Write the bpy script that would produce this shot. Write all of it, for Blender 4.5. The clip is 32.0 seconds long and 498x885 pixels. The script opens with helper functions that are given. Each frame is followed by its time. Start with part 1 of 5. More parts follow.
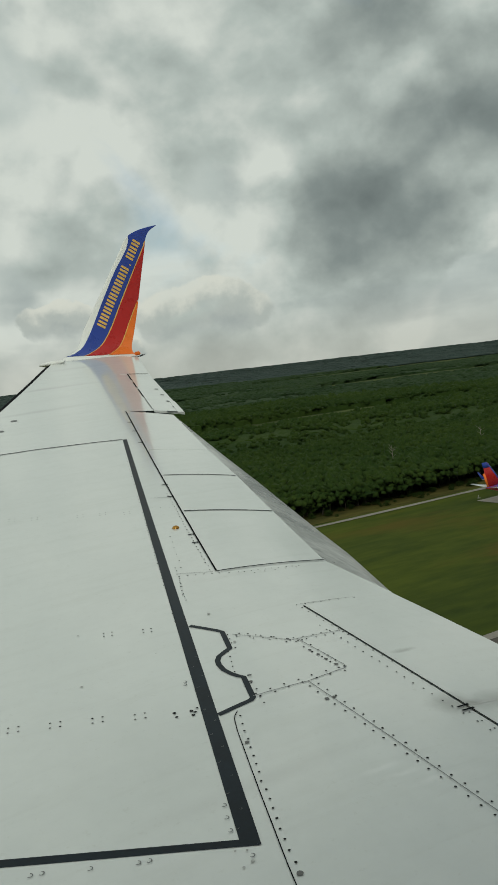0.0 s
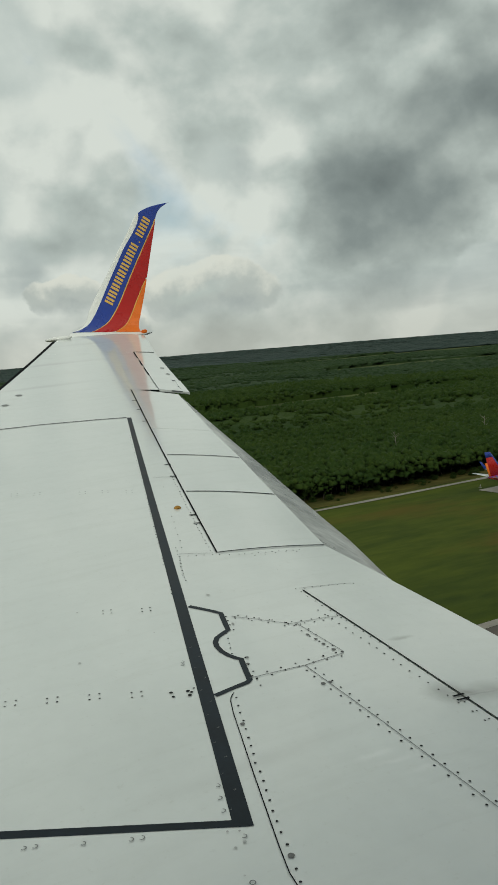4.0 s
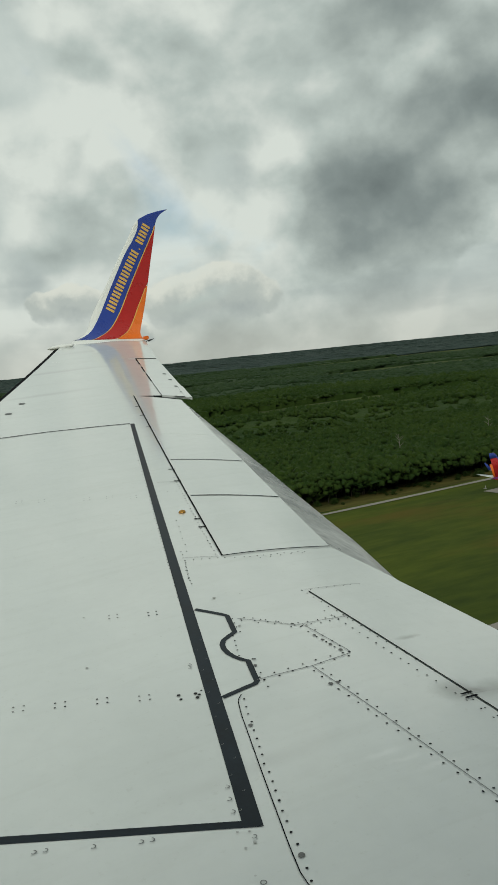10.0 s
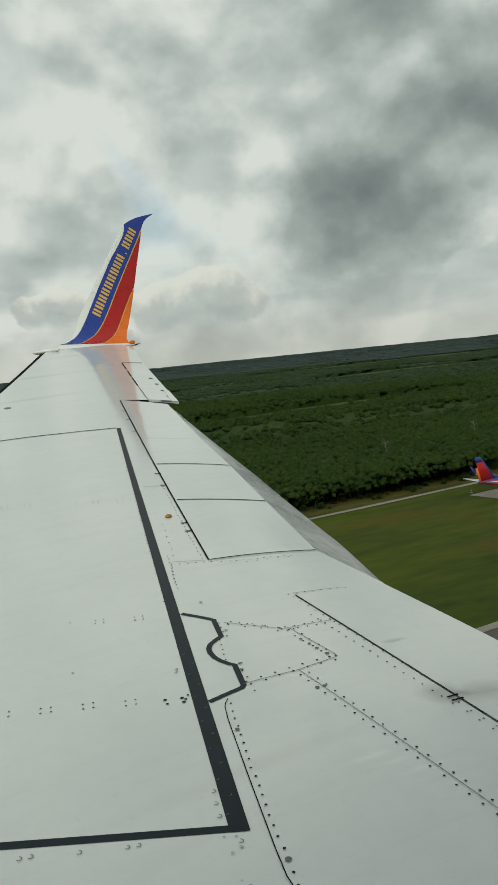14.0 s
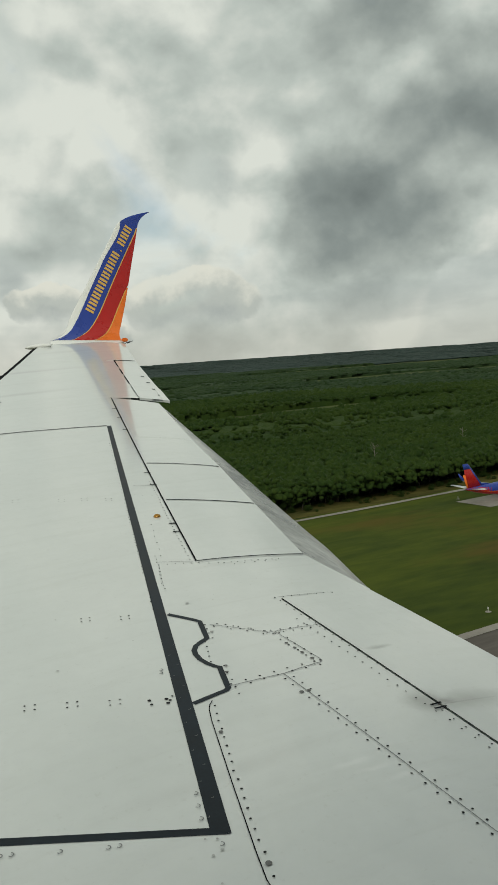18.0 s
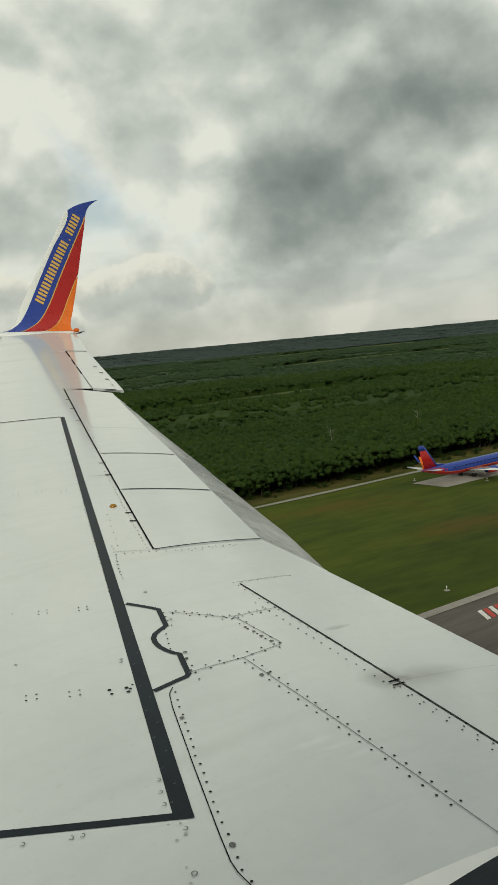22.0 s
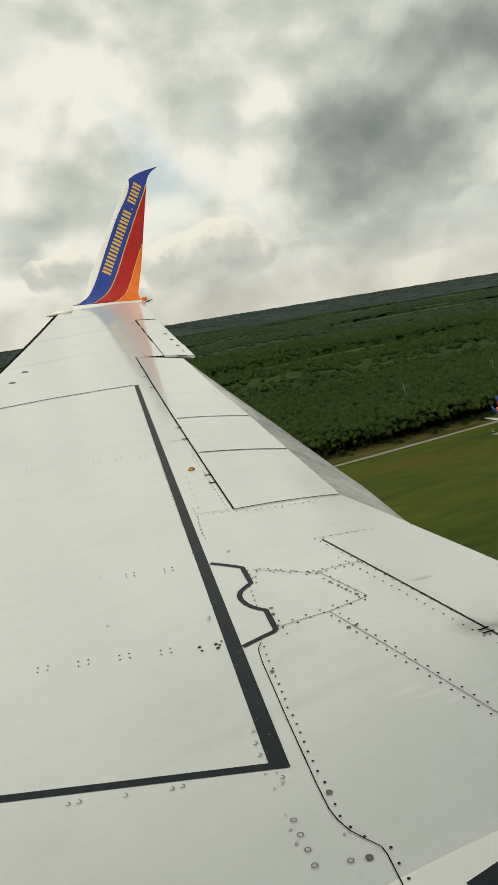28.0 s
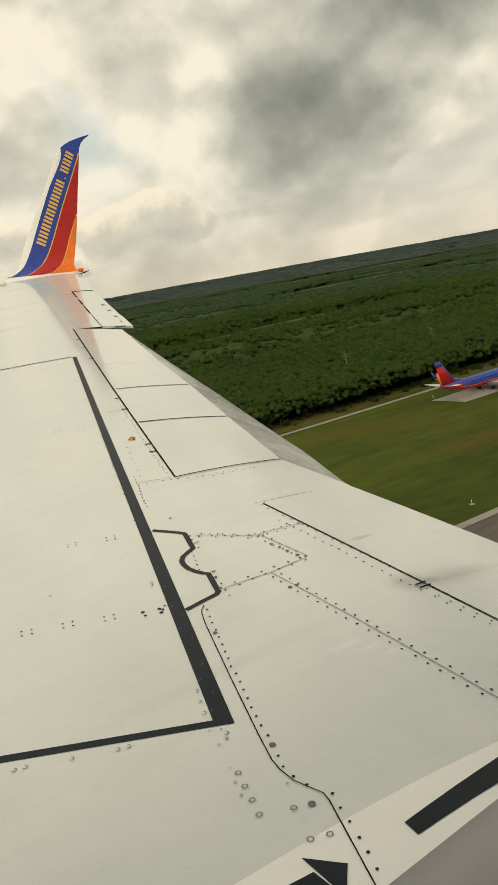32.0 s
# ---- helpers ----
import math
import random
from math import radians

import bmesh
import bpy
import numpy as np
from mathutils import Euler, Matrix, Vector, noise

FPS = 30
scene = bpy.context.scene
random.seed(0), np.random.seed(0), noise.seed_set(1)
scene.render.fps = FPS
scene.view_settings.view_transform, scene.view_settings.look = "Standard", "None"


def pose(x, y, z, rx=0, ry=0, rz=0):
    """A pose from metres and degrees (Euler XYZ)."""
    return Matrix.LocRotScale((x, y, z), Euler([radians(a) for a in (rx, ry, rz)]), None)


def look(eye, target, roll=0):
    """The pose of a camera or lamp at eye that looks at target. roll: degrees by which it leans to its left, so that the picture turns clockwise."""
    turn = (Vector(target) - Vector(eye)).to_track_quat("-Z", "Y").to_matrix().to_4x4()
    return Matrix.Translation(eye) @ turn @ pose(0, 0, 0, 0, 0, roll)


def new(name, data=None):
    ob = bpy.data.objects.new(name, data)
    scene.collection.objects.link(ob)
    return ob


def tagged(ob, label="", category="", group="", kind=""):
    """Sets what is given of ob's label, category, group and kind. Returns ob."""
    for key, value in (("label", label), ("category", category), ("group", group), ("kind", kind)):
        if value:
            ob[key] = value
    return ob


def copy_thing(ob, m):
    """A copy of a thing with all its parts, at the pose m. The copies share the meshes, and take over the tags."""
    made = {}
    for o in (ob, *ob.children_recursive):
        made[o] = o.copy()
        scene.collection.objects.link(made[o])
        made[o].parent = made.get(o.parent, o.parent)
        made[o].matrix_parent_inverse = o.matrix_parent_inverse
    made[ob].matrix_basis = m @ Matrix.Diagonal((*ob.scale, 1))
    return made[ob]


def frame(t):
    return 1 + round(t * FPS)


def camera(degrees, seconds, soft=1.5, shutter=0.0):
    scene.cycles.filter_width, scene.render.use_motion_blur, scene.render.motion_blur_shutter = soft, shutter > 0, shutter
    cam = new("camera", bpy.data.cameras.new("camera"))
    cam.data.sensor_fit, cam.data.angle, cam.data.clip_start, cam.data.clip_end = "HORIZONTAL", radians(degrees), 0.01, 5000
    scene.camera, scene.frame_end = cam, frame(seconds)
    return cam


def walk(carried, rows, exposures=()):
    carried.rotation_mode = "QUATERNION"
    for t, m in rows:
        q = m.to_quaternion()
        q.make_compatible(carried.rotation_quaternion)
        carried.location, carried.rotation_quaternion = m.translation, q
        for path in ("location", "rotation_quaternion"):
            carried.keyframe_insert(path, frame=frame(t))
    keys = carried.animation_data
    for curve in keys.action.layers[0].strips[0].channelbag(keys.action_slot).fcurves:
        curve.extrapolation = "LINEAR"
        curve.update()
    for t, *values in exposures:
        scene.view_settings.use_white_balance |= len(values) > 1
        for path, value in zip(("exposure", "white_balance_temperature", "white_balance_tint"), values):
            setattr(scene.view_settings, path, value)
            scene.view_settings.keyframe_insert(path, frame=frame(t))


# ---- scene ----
# The wing stands in its own axes (x aft, y outboard, z up); ATT sets it nose-up and banked over a level land.
ATT = Matrix.Rotation(radians(-1.70), 4, "X") @ Matrix.Rotation(radians(-3.50), 4, "Y")

# seconds, eye in the wing's axes, yaw, pitch, roll
PATH = [
    (0, -0.239, 1.487, 2.017, -29.89, -5.29, -10.37),
    (0.5, -0.236, 1.499, 2.003, -29.64, -6.48, -10.08),
    (1, -0.252, 1.489, 2.012, -29.21, -7.99, -9.09),
    (1.5, -0.245, 1.498, 2.019, -28.61, -7.93, -9.01),
    (2, -0.248, 1.502, 2.012, -28.41, -7.24, -8.90),
    (2.5, -0.246, 1.500, 2.015, -28.34, -6.28, -9.11),
    (4.5, -0.242, 1.494, 2.028, -30.33, -6.57, -8.28),
    (5, -0.249, 1.489, 2.020, -31.78, -6.67, -8.93),
    (5.5, -0.245, 1.486, 2.009, -32.57, -7.02, -9.57),
    (6, -0.245, 1.479, 2.015, -32.58, -7.43, -9.88),
    (6.5, -0.250, 1.479, 2.009, -31.85, -7.42, -9.66),
    (7, -0.243, 1.495, 2.006, -30.72, -7.18, -9.46),
    (7.5, -0.250, 1.483, 2.019, -29.72, -6.99, -9.13),
    (8, -0.249, 1.487, 2.011, -29.15, -6.71, -8.80),
    (8.5, -0.249, 1.490, 2.020, -29.06, -6.17, -9.05),
    (9, -0.248, 1.500, 2.010, -29.20, -5.79, -9.32),
    (9.5, -0.241, 1.499, 2.002, -29.21, -5.83, -9.58),
    (10, -0.244, 1.491, 2.006, -29.29, -6.06, -9.57),
    (10.5, -0.248, 1.494, 2.005, -29.41, -6.05, -9.35),
    (11, -0.248, 1.494, 1.998, -29.46, -6.02, -9.30),
    (11.5, -0.249, 1.494, 1.996, -29.62, -6.27, -9.40),
    (12, -0.246, 1.489, 1.993, -29.72, -6.36, -9.41),
    (12.5, -0.245, 1.485, 1.996, -29.87, -6.28, -9.43),
    (13, -0.241, 1.489, 1.991, -30.01, -5.96, -9.60),
    (13.5, -0.239, 1.489, 1.999, -30.11, -5.90, -9.76),
    (14, -0.243, 1.490, 2.002, -30.21, -5.91, -9.56),
    (14.5, -0.239, 1.491, 2.007, -30.16, -5.67, -9.70),
    (15, -0.242, 1.497, 2.009, -30.10, -5.53, -9.65),
    (15.5, -0.242, 1.489, 2.025, -30.02, -5.76, -9.49),
    (17.5, -0.241, 1.492, 2.000, -30.55, -6.06, -8.64),
    (18, -0.257, 1.487, 2.020, -30.93, -5.99, -7.80),
    (18.5, -0.253, 1.483, 2.015, -31.13, -5.95, -7.16),
    (19, -0.252, 1.485, 2.033, -31.41, -6.11, -6.71),
    (19.5, -0.250, 1.489, 2.027, -31.83, -5.21, -6.97),
    (20, -0.246, 1.489, 2.041, -32.29, -3.68, -8.29),
    (20.5, -0.248, 1.484, 2.027, -32.99, -3.84, -8.59),
    (21, -0.254, 1.470, 2.028, -33.52, -5.28, -8.28),
    (21.5, -0.248, 1.477, 2.011, -33.82, -6.28, -8.47),
    (22, -0.241, 1.477, 2.005, -33.61, -7.21, -9.19),
    (22.5, -0.236, 1.480, 1.995, -32.58, -7.39, -10.28),
    (23, -0.237, 1.494, 1.997, -30.66, -6.73, -11.20),
    (23.5, -0.240, 1.492, 1.989, -29.43, -7.15, -11.17),
    (24, -0.244, 1.487, 1.989, -28.67, -8.51, -10.52),
    (24.5, -0.248, 1.481, 1.996, -28.37, -8.87, -10.64),
    (25, -0.242, 1.488, 1.995, -28.25, -7.84, -11.64),
    (25.5, -0.241, 1.492, 1.987, -28.25, -6.75, -12.81),
    (27.5, -0.256, 1.484, 1.995, -28.12, -7.27, -13.70),
    (28, -0.252, 1.490, 1.979, -28.32, -8.74, -13.05),
    (28.5, -0.251, 1.491, 1.982, -28.83, -9.70, -12.16),
    (29, -0.246, 1.489, 1.977, -29.12, -9.38, -12.33),
    (29.5, -0.251, 1.485, 1.992, -29.49, -8.81, -12.81),
    (30, -0.248, 1.489, 1.994, -29.93, -8.42, -12.70),
    (30.5, -0.255, 1.492, 1.975, -30.46, -9.15, -12.90),
    (31, -0.248, 1.492, 1.976, -30.86, -11.19, -13.31),
    (31.5, -0.239, 1.485, 1.964, -31.71, -12.23, -13.26),
    (32, -0.249, 1.453, 1.941, -31.51, -11.41, -14.04),
]


def aim(x, y, z, yaw, pitch, roll):
    """A camera pose in the wing's axes, turned with the aeroplane."""
    yw, pt = radians(yaw), radians(pitch)
    ahead = Vector((-math.sin(yw) * math.cos(pt), math.cos(yw) * math.cos(pt), math.sin(pt)))
    eye = Vector((x, y, z))
    return ATT @ look(eye, eye + ahead, roll)


cam = camera(31.96, 32.0)
walk(cam, [(row[0], aim(*row[1:])) for row in PATH],
     [(0, -0.20, 6400, 3), (2, -0.16, 6400, 3), (9, -0.10, 6350, 3), (19, -0.05, 6600, 5), (22, 0.0, 6750, 5), (25, 0.06, 6900, 6), (28, 0.18, 7000, 8), (32, 0.22, 7900, 11)])

# ---- world and sun ----
SUN_EL, SUN_AZ = 34.0, 215.0


def ramp_node(nt, stops, smooth="EASE"):
    n = nt.nodes.new("ShaderNodeValToRGB")
    n.color_ramp.interpolation = smooth
    el = n.color_ramp.elements
    while len(el) < len(stops):
        el.new(0.5)
    for e, (p, c) in zip(el, stops):
        e.position, e.color = p, (*c, 1) if len(c) == 3 else c
    return n


def math_node(nt, op, a, b=None, clamp=False):
    n = nt.nodes.new("ShaderNodeMath")
    n.operation, n.use_clamp = op, clamp
    for k, v in enumerate((a, b)):
        if v is None:
            continue
        if isinstance(v, (int, float)):
            n.inputs[k].default_value = v
        else:
            nt.links.new(v, n.inputs[k])
    return n.outputs[0]


def vec_node(nt, op, a, b=None):
    n = nt.nodes.new("ShaderNodeVectorMath")
    n.operation = op
    for k, v in enumerate((a, b)):
        if v is None:
            continue
        if isinstance(v, (tuple, Vector)):
            n.inputs[k].default_value = v
        else:
            nt.links.new(v, n.inputs[k])
    return n.outputs["Value" if op in ("DOT_PRODUCT", "LENGTH", "DISTANCE") else 0]


def mix_node(nt, fac, a, b, mode="MIX"):
    n = nt.nodes.new("ShaderNodeMix")
    n.data_type, n.blend_type = "RGBA", mode
    for sock, v in ((n.inputs[0], fac), (n.inputs[6], a), (n.inputs[7], b)):
        if isinstance(v, (int, float)):
            sock.default_value = v
        elif isinstance(v, tuple):
            sock.default_value = (*v, 1)
        else:
            nt.links.new(v, sock)
    return n.outputs[2]


def noise_node(nt, vec, scale, detail=5.0, rough=0.55, distort=0.0, out=0):
    n = nt.nodes.new("ShaderNodeTexNoise")
    n.inputs["Scale"].default_value, n.inputs["Detail"].default_value = scale, detail
    n.inputs["Roughness"].default_value, n.inputs["Distortion"].default_value = rough, distort
    if vec is not None:
        nt.links.new(vec, n.inputs["Vector"])
    return n.outputs[out]


def build_world():
    w = bpy.data.worlds.new("world")
    scene.world = w
    w.use_nodes = True
    nt = w.node_tree
    nt.nodes.clear()
    out, bg = nt.nodes.new("ShaderNodeOutputWorld"), nt.nodes.new("ShaderNodeBackground")
    sky = nt.nodes.new("ShaderNodeTexSky")
    sky.sky_type, sky.sun_disc = "NISHITA", False
    sky.sun_elevation, sky.sun_rotation = radians(SUN_EL), radians(SUN_AZ)
    way = nt.nodes.new("ShaderNodeTexCoord").outputs["Generated"]
    sep = nt.nodes.new("ShaderNodeSeparateXYZ")
    nt.links.new(way, sep.inputs[0])
    tall = vec_node(nt, "MULTIPLY", way, (1.0, 1.0, 1.22))
    warp = noise_node(nt, tall, 4.6, 5, 0.52, 0, 1)
    bent = vec_node(nt, "ADD", way, vec_node(nt, "MULTIPLY", vec_node(nt, "SUBTRACT", warp, (0.5, 0.5, 0.5)), (0.15, 0.15, 0.13)))
    bent = vec_node(nt, "ADD", bent, vec_node(nt, "MULTIPLY", vec_node(nt, "SUBTRACT", noise_node(nt, tall, 13.0, 5, 0.55, 0, 1), (0.5, 0.5, 0.5)), (0.09, 0.09, 0.08)))

    def puff(vec, size):
        n = nt.nodes.new("ShaderNodeTexVoronoi")
        n.feature = "SMOOTH_F1"
        n.inputs["Scale"].default_value, n.inputs["Smoothness"].default_value = size, 0.35
        nt.links.new(vec, n.inputs["Vector"])
        return n.outputs["Distance"]

    def heaps(vec):
        """Cloud thickness: broad drifts with rounded heaps on them."""
        fluff = vec_node(nt, "ADD", vec, vec_node(nt, "MULTIPLY", noise_node(nt, vec, 7.0, 5, 0.55, 0, 1), (0.10, 0.10, 0.08)))
        h = math_node(nt, "MULTIPLY", noise_node(nt, vec, 3.6, 6, 0.48, 0.1), 0.80)
        h = math_node(nt, "SUBTRACT", h, math_node(nt, "MULTIPLY", puff(fluff, 5.2), 0.36))
        return math_node(nt, "SUBTRACT", h, math_node(nt, "MULTIPLY", puff(fluff, 12.5), 0.13))

    def step(value, lo, hi, top=1.0):
        n = nt.nodes.new("ShaderNodeMapRange")
        n.interpolation_type = "SMOOTHSTEP"
        n.inputs["From Min"].default_value, n.inputs["From Max"].default_value, n.inputs["To Max"].default_value = lo, hi, top
        nt.links.new(value, n.inputs["Value"])
        return n.outputs[0]

    heap = heaps(tall)
    # heaps are lit from above: compare each place with the one over it
    lit = math_node(nt, "SUBTRACT", heap, heaps(vec_node(nt, "ADD", tall, (-0.004, -0.008, 0.028))))
    # heavy parts of the deck: direction, reach, weight
    load = None
    for (x, y, z), reach, weight in (((0.672, 0.722, 0.145), 0.120, 0.16), ((0.635, 0.763, 0.100), 0.120, 0.20), ((0.600, 0.797, 0.050), 0.080, 0.20), ((0.540, 0.835, 0.075), 0.085, 0.12), ((0.545, 0.815, 0.175), 0.100, 0.06),
                                     ((0.690, 0.655, 0.310), 0.200, 0.15), ((0.740, 0.645, 0.190), 0.130, 0.12), ((0.640, 0.705, 0.260), 0.170, 0.07), ((0.550, 0.760, 0.340), 0.140, 0.07), ((0.375, 0.870, 0.320), 0.110, 0.10),
                                     ((0.355, 0.925, 0.150), 0.080, 0.09), ((0.720, 0.690, 0.050), 0.050, -0.10), ((0.490, 0.845, 0.215), 0.050, -0.07), ((0.340, 0.905, 0.235), 0.060, -0.08)):
        bit = step(vec_node(nt, "DISTANCE", bent, (x, y, z)), reach * 1.3, reach * 0.2, weight)
        load = bit if load is None else math_node(nt, "ADD", load, bit)
    # a bright thin sheet behind, heaps in front of it
    wisp = noise_node(nt, tall, 8.0, 5, 0.5, 0.2)
    curl = noise_node(nt, tall, 21.0, 6, 0.58, 0.35)
    thin = noise_node(nt, tall, 3.0, 5, 0.5, 0.2)
    for fine, much in ((wisp, 0.35), (curl, 0.25)):
        thin = math_node(nt, "ADD", thin, math_node(nt, "MULTIPLY", math_node(nt, "SUBTRACT", fine, 0.5), much))
    back = ramp_node(nt, [(0.28, (0.42, 0.455, 0.445)), (0.45, (0.54, 0.58, 0.555)), (0.60, (0.65, 0.68, 0.645)), (0.75, (0.76, 0.775, 0.725))], "LINEAR")
    nt.links.new(thin, back.inputs[0])
    body = math_node(nt, "ADD", heap, math_node(nt, "MULTIPLY", load, 0.9))
    shade = math_node(nt, "SUBTRACT", step(body, 0.06, 0.90), math_node(nt, "MULTIPLY", lit, 3.8))
    shade = math_node(nt, "ADD", shade, math_node(nt, "MULTIPLY", math_node(nt, "SUBTRACT", wisp, 0.5), 0.45))
    shade = math_node(nt, "ADD", shade, math_node(nt, "MULTIPLY", math_node(nt, "SUBTRACT", curl, 0.5), 0.30))
    front = ramp_node(nt, [(0.0, (0.74, 0.755, 0.705)), (0.10, (0.66, 0.68, 0.64)), (0.25, (0.52, 0.56, 0.53)), (0.45, (0.385, 0.42, 0.40)), (0.70, (0.260, 0.292, 0.285)), (1.0, (0.175, 0.200, 0.198))], "LINEAR")
    shade = math_node(nt, "ADD", math_node(nt, "MULTIPLY", shade, 0.84), 0.045)
    nt.links.new(shade, front.inputs[0])
    edge = step(math_node(nt, "ADD", heap, math_node(nt, "MULTIPLY", load, 0.85)), 0.07, 0.17)
    col = mix_node(nt, edge, back.outputs[0], front.outputs[0])
    # long grey bars low over the land
    bars = noise_node(nt, vec_node(nt, "MULTIPLY", way, (2.2, 2.2, 11.0)), 2.2, 4, 0.5, 0.3)
    bars = math_node(nt, "MULTIPLY", step(bars, 0.50, 0.70, 0.40), step(sep.outputs[2], 0.17, 0.05))
    col = mix_node(nt, bars, col, (0.38, 0.415, 0.41))
    # cream light low over the land
    low = nt.nodes.new("ShaderNodeMapRange")
    low.interpolation_type = "SMOOTHSTEP"
    low.inputs["From Min"].default_value, low.inputs["From Max"].default_value = 0.075, 0.0
    nt.links.new(sep.outputs[2], low.inputs["Value"])
    cream = mix_node(nt, math_node(nt, "MULTIPLY", low.outputs[0], 0.50), col, (0.55, 0.53, 0.465))
    # single heaps standing low over the land: cream tops, grey flat feet
    for (x, y, z), wide, tall_ in (((0.470, 0.879, 0.070), 0.085, 0.040), ((0.330, 0.941, 0.070), 0.055, 0.022), ((0.375, 0.925, 0.036), 0.050, 0.014)):
        off = vec_node(nt, "SUBTRACT", way, (x, y, z))
        lump = vec_node(nt, "MULTIPLY", vec_node(nt, "SUBTRACT", noise_node(nt, way, 15.0, 5, 0.55, 0, 1), (0.5, 0.5, 0.5)), (0.06, 0.06, 0.055))
        near = vec_node(nt, "LENGTH", vec_node(nt, "MULTIPLY", vec_node(nt, "ADD", off, lump), (1 / wide, 1 / wide, 1 / tall_)))
        soft = math_node(nt, "SUBTRACT", 1.0, near)
        rise = nt.nodes.new("ShaderNodeSeparateXYZ")
        nt.links.new(vec_node(nt, "ADD", off, vec_node(nt, "MULTIPLY", lump, (0, 0, 0.9))), rise.inputs[0])
        tone = math_node(nt, "ADD", math_node(nt, "DIVIDE", rise.outputs[2], tall_ * 2), 0.5)
        tone = math_node(nt, "ADD", tone, math_node(nt, "MULTIPLY", math_node(nt, "SUBTRACT", noise_node(nt, way, 26.0, 5, 0.55), 0.5), 0.9))
        heap_col = ramp_node(nt, [(0.12, (0.36, 0.39, 0.385)), (0.45, (0.47, 0.495, 0.465)), (0.80, (0.76, 0.745, 0.665))], "EASE")
        nt.links.new(tone, heap_col.inputs[0])
        cream = mix_node(nt, math_node(nt, "MULTIPLY", step(soft, 0.0, 0.12), step(rise.outputs[2], -tall_ * 0.9, -tall_ * 0.2, 0.85)), cream, heap_col.outputs[0])
    # blue gaps
    gap = nt.nodes.new("ShaderNodeMapRange")
    gap.interpolation_type = "SMOOTHSTEP"
    gap.inputs["From Min"].default_value, gap.inputs["From Max"].default_value = 0.58, 0.70
    nt.links.new(noise_node(nt, tall, 3.1, 6, 0.55, 0.4), gap.inputs["Value"])
    blue = vec_node(nt, "MULTIPLY", sky.outputs[0], (0.11, 0.11, 0.11))
    full = mix_node(nt, math_node(nt, "MULTIPLY", gap.outputs[0], 0.40), cream, blue)
    nt.links.new(full, bg.inputs[0])
    bg.inputs[1].default_value = 1.0
    nt.links.new(bg.outputs[0], out.inputs[0])


build_world()
sun = new("sun", bpy.data.lights.new("sun", "SUN"))
sun.data.energy, sun.data.angle, sun.data.color = 1.0, radians(20), (1.0, 0.95, 0.86)
se, sa = radians(SUN_EL), radians(SUN_AZ)
sun.matrix_world = look((0, 0, 60), Vector((0, 0, 60)) - Vector((math.sin(sa) * math.cos(se), math.cos(sa) * math.cos(se), math.sin(se))))


# ---- materials ----
def material(name, base, rough=0.5, metal=0.0, vary=0.15, scale=4.0, bump=0.0, bump_scale=40.0, second=None, coat=0.0, obj_random=0.0, spec=0.5, stretch=(1, 1, 1)):
    m = bpy.data.materials.new(name)
    m.use_nodes = True
    nt = m.node_tree
    b = nt.nodes["Principled BSDF"]
    co = nt.nodes.new("ShaderNodeTexCoord").outputs["Object"]
    if stretch != (1, 1, 1):
        co = vec_node(nt, "MULTIPLY", co, stretch)
    n1, n2 = noise_node(nt, co, scale, 6, 0.6), noise_node(nt, co, scale * 9, 4, 0.6)
    v = math_node(nt, "ADD", math_node(nt, "MULTIPLY", n1, 0.65), math_node(nt, "MULTIPLY", n2, 0.35))
    dark = tuple(c * (1 - vary) for c in base)
    lite = second or tuple(min(1, c * (1 + vary)) for c in base)
    r = ramp_node(nt, [(0.36, dark), (0.64, lite)], "LINEAR")
    nt.links.new(v, r.inputs[0])
    col = r.outputs[0]
    if obj_random:
        rnd = nt.nodes.new("ShaderNodeObjectInfo").outputs["Random"]
        col = mix_node(nt, 1.0, col, ramp_out(nt, rnd, obj_random), "MULTIPLY")
    nt.links.new(col, b.inputs["Base Color"])
    rr = math_node(nt, "ADD", math_node(nt, "MULTIPLY", n1, rough * 0.4), rough * 0.8, True)
    nt.links.new(rr, b.inputs["Roughness"])
    b.inputs["Metallic"].default_value = metal
    b.inputs["Specular IOR Level"].default_value = spec
    b.inputs["Coat Weight"].default_value = coat
    b.inputs["Coat Roughness"].default_value = 0.12
    if bump:
        bn = nt.nodes.new("ShaderNodeBump")
        bn.inputs["Strength"].default_value, bn.inputs["Distance"].default_value = bump, 0.02
        nt.links.new(noise_node(nt, co, bump_scale, 5, 0.6), bn.inputs["Height"])
        nt.links.new(bn.outputs[0], b.inputs["Normal"])
    return m


def ramp_out(nt, fac, spread):
    r = ramp_node(nt, [(0.0, (1 - spread,) * 3), (1.0, (1 + spread,) * 3)], "LINEAR")
    nt.links.new(fac, r.inputs[0])
    return r.outputs[0]


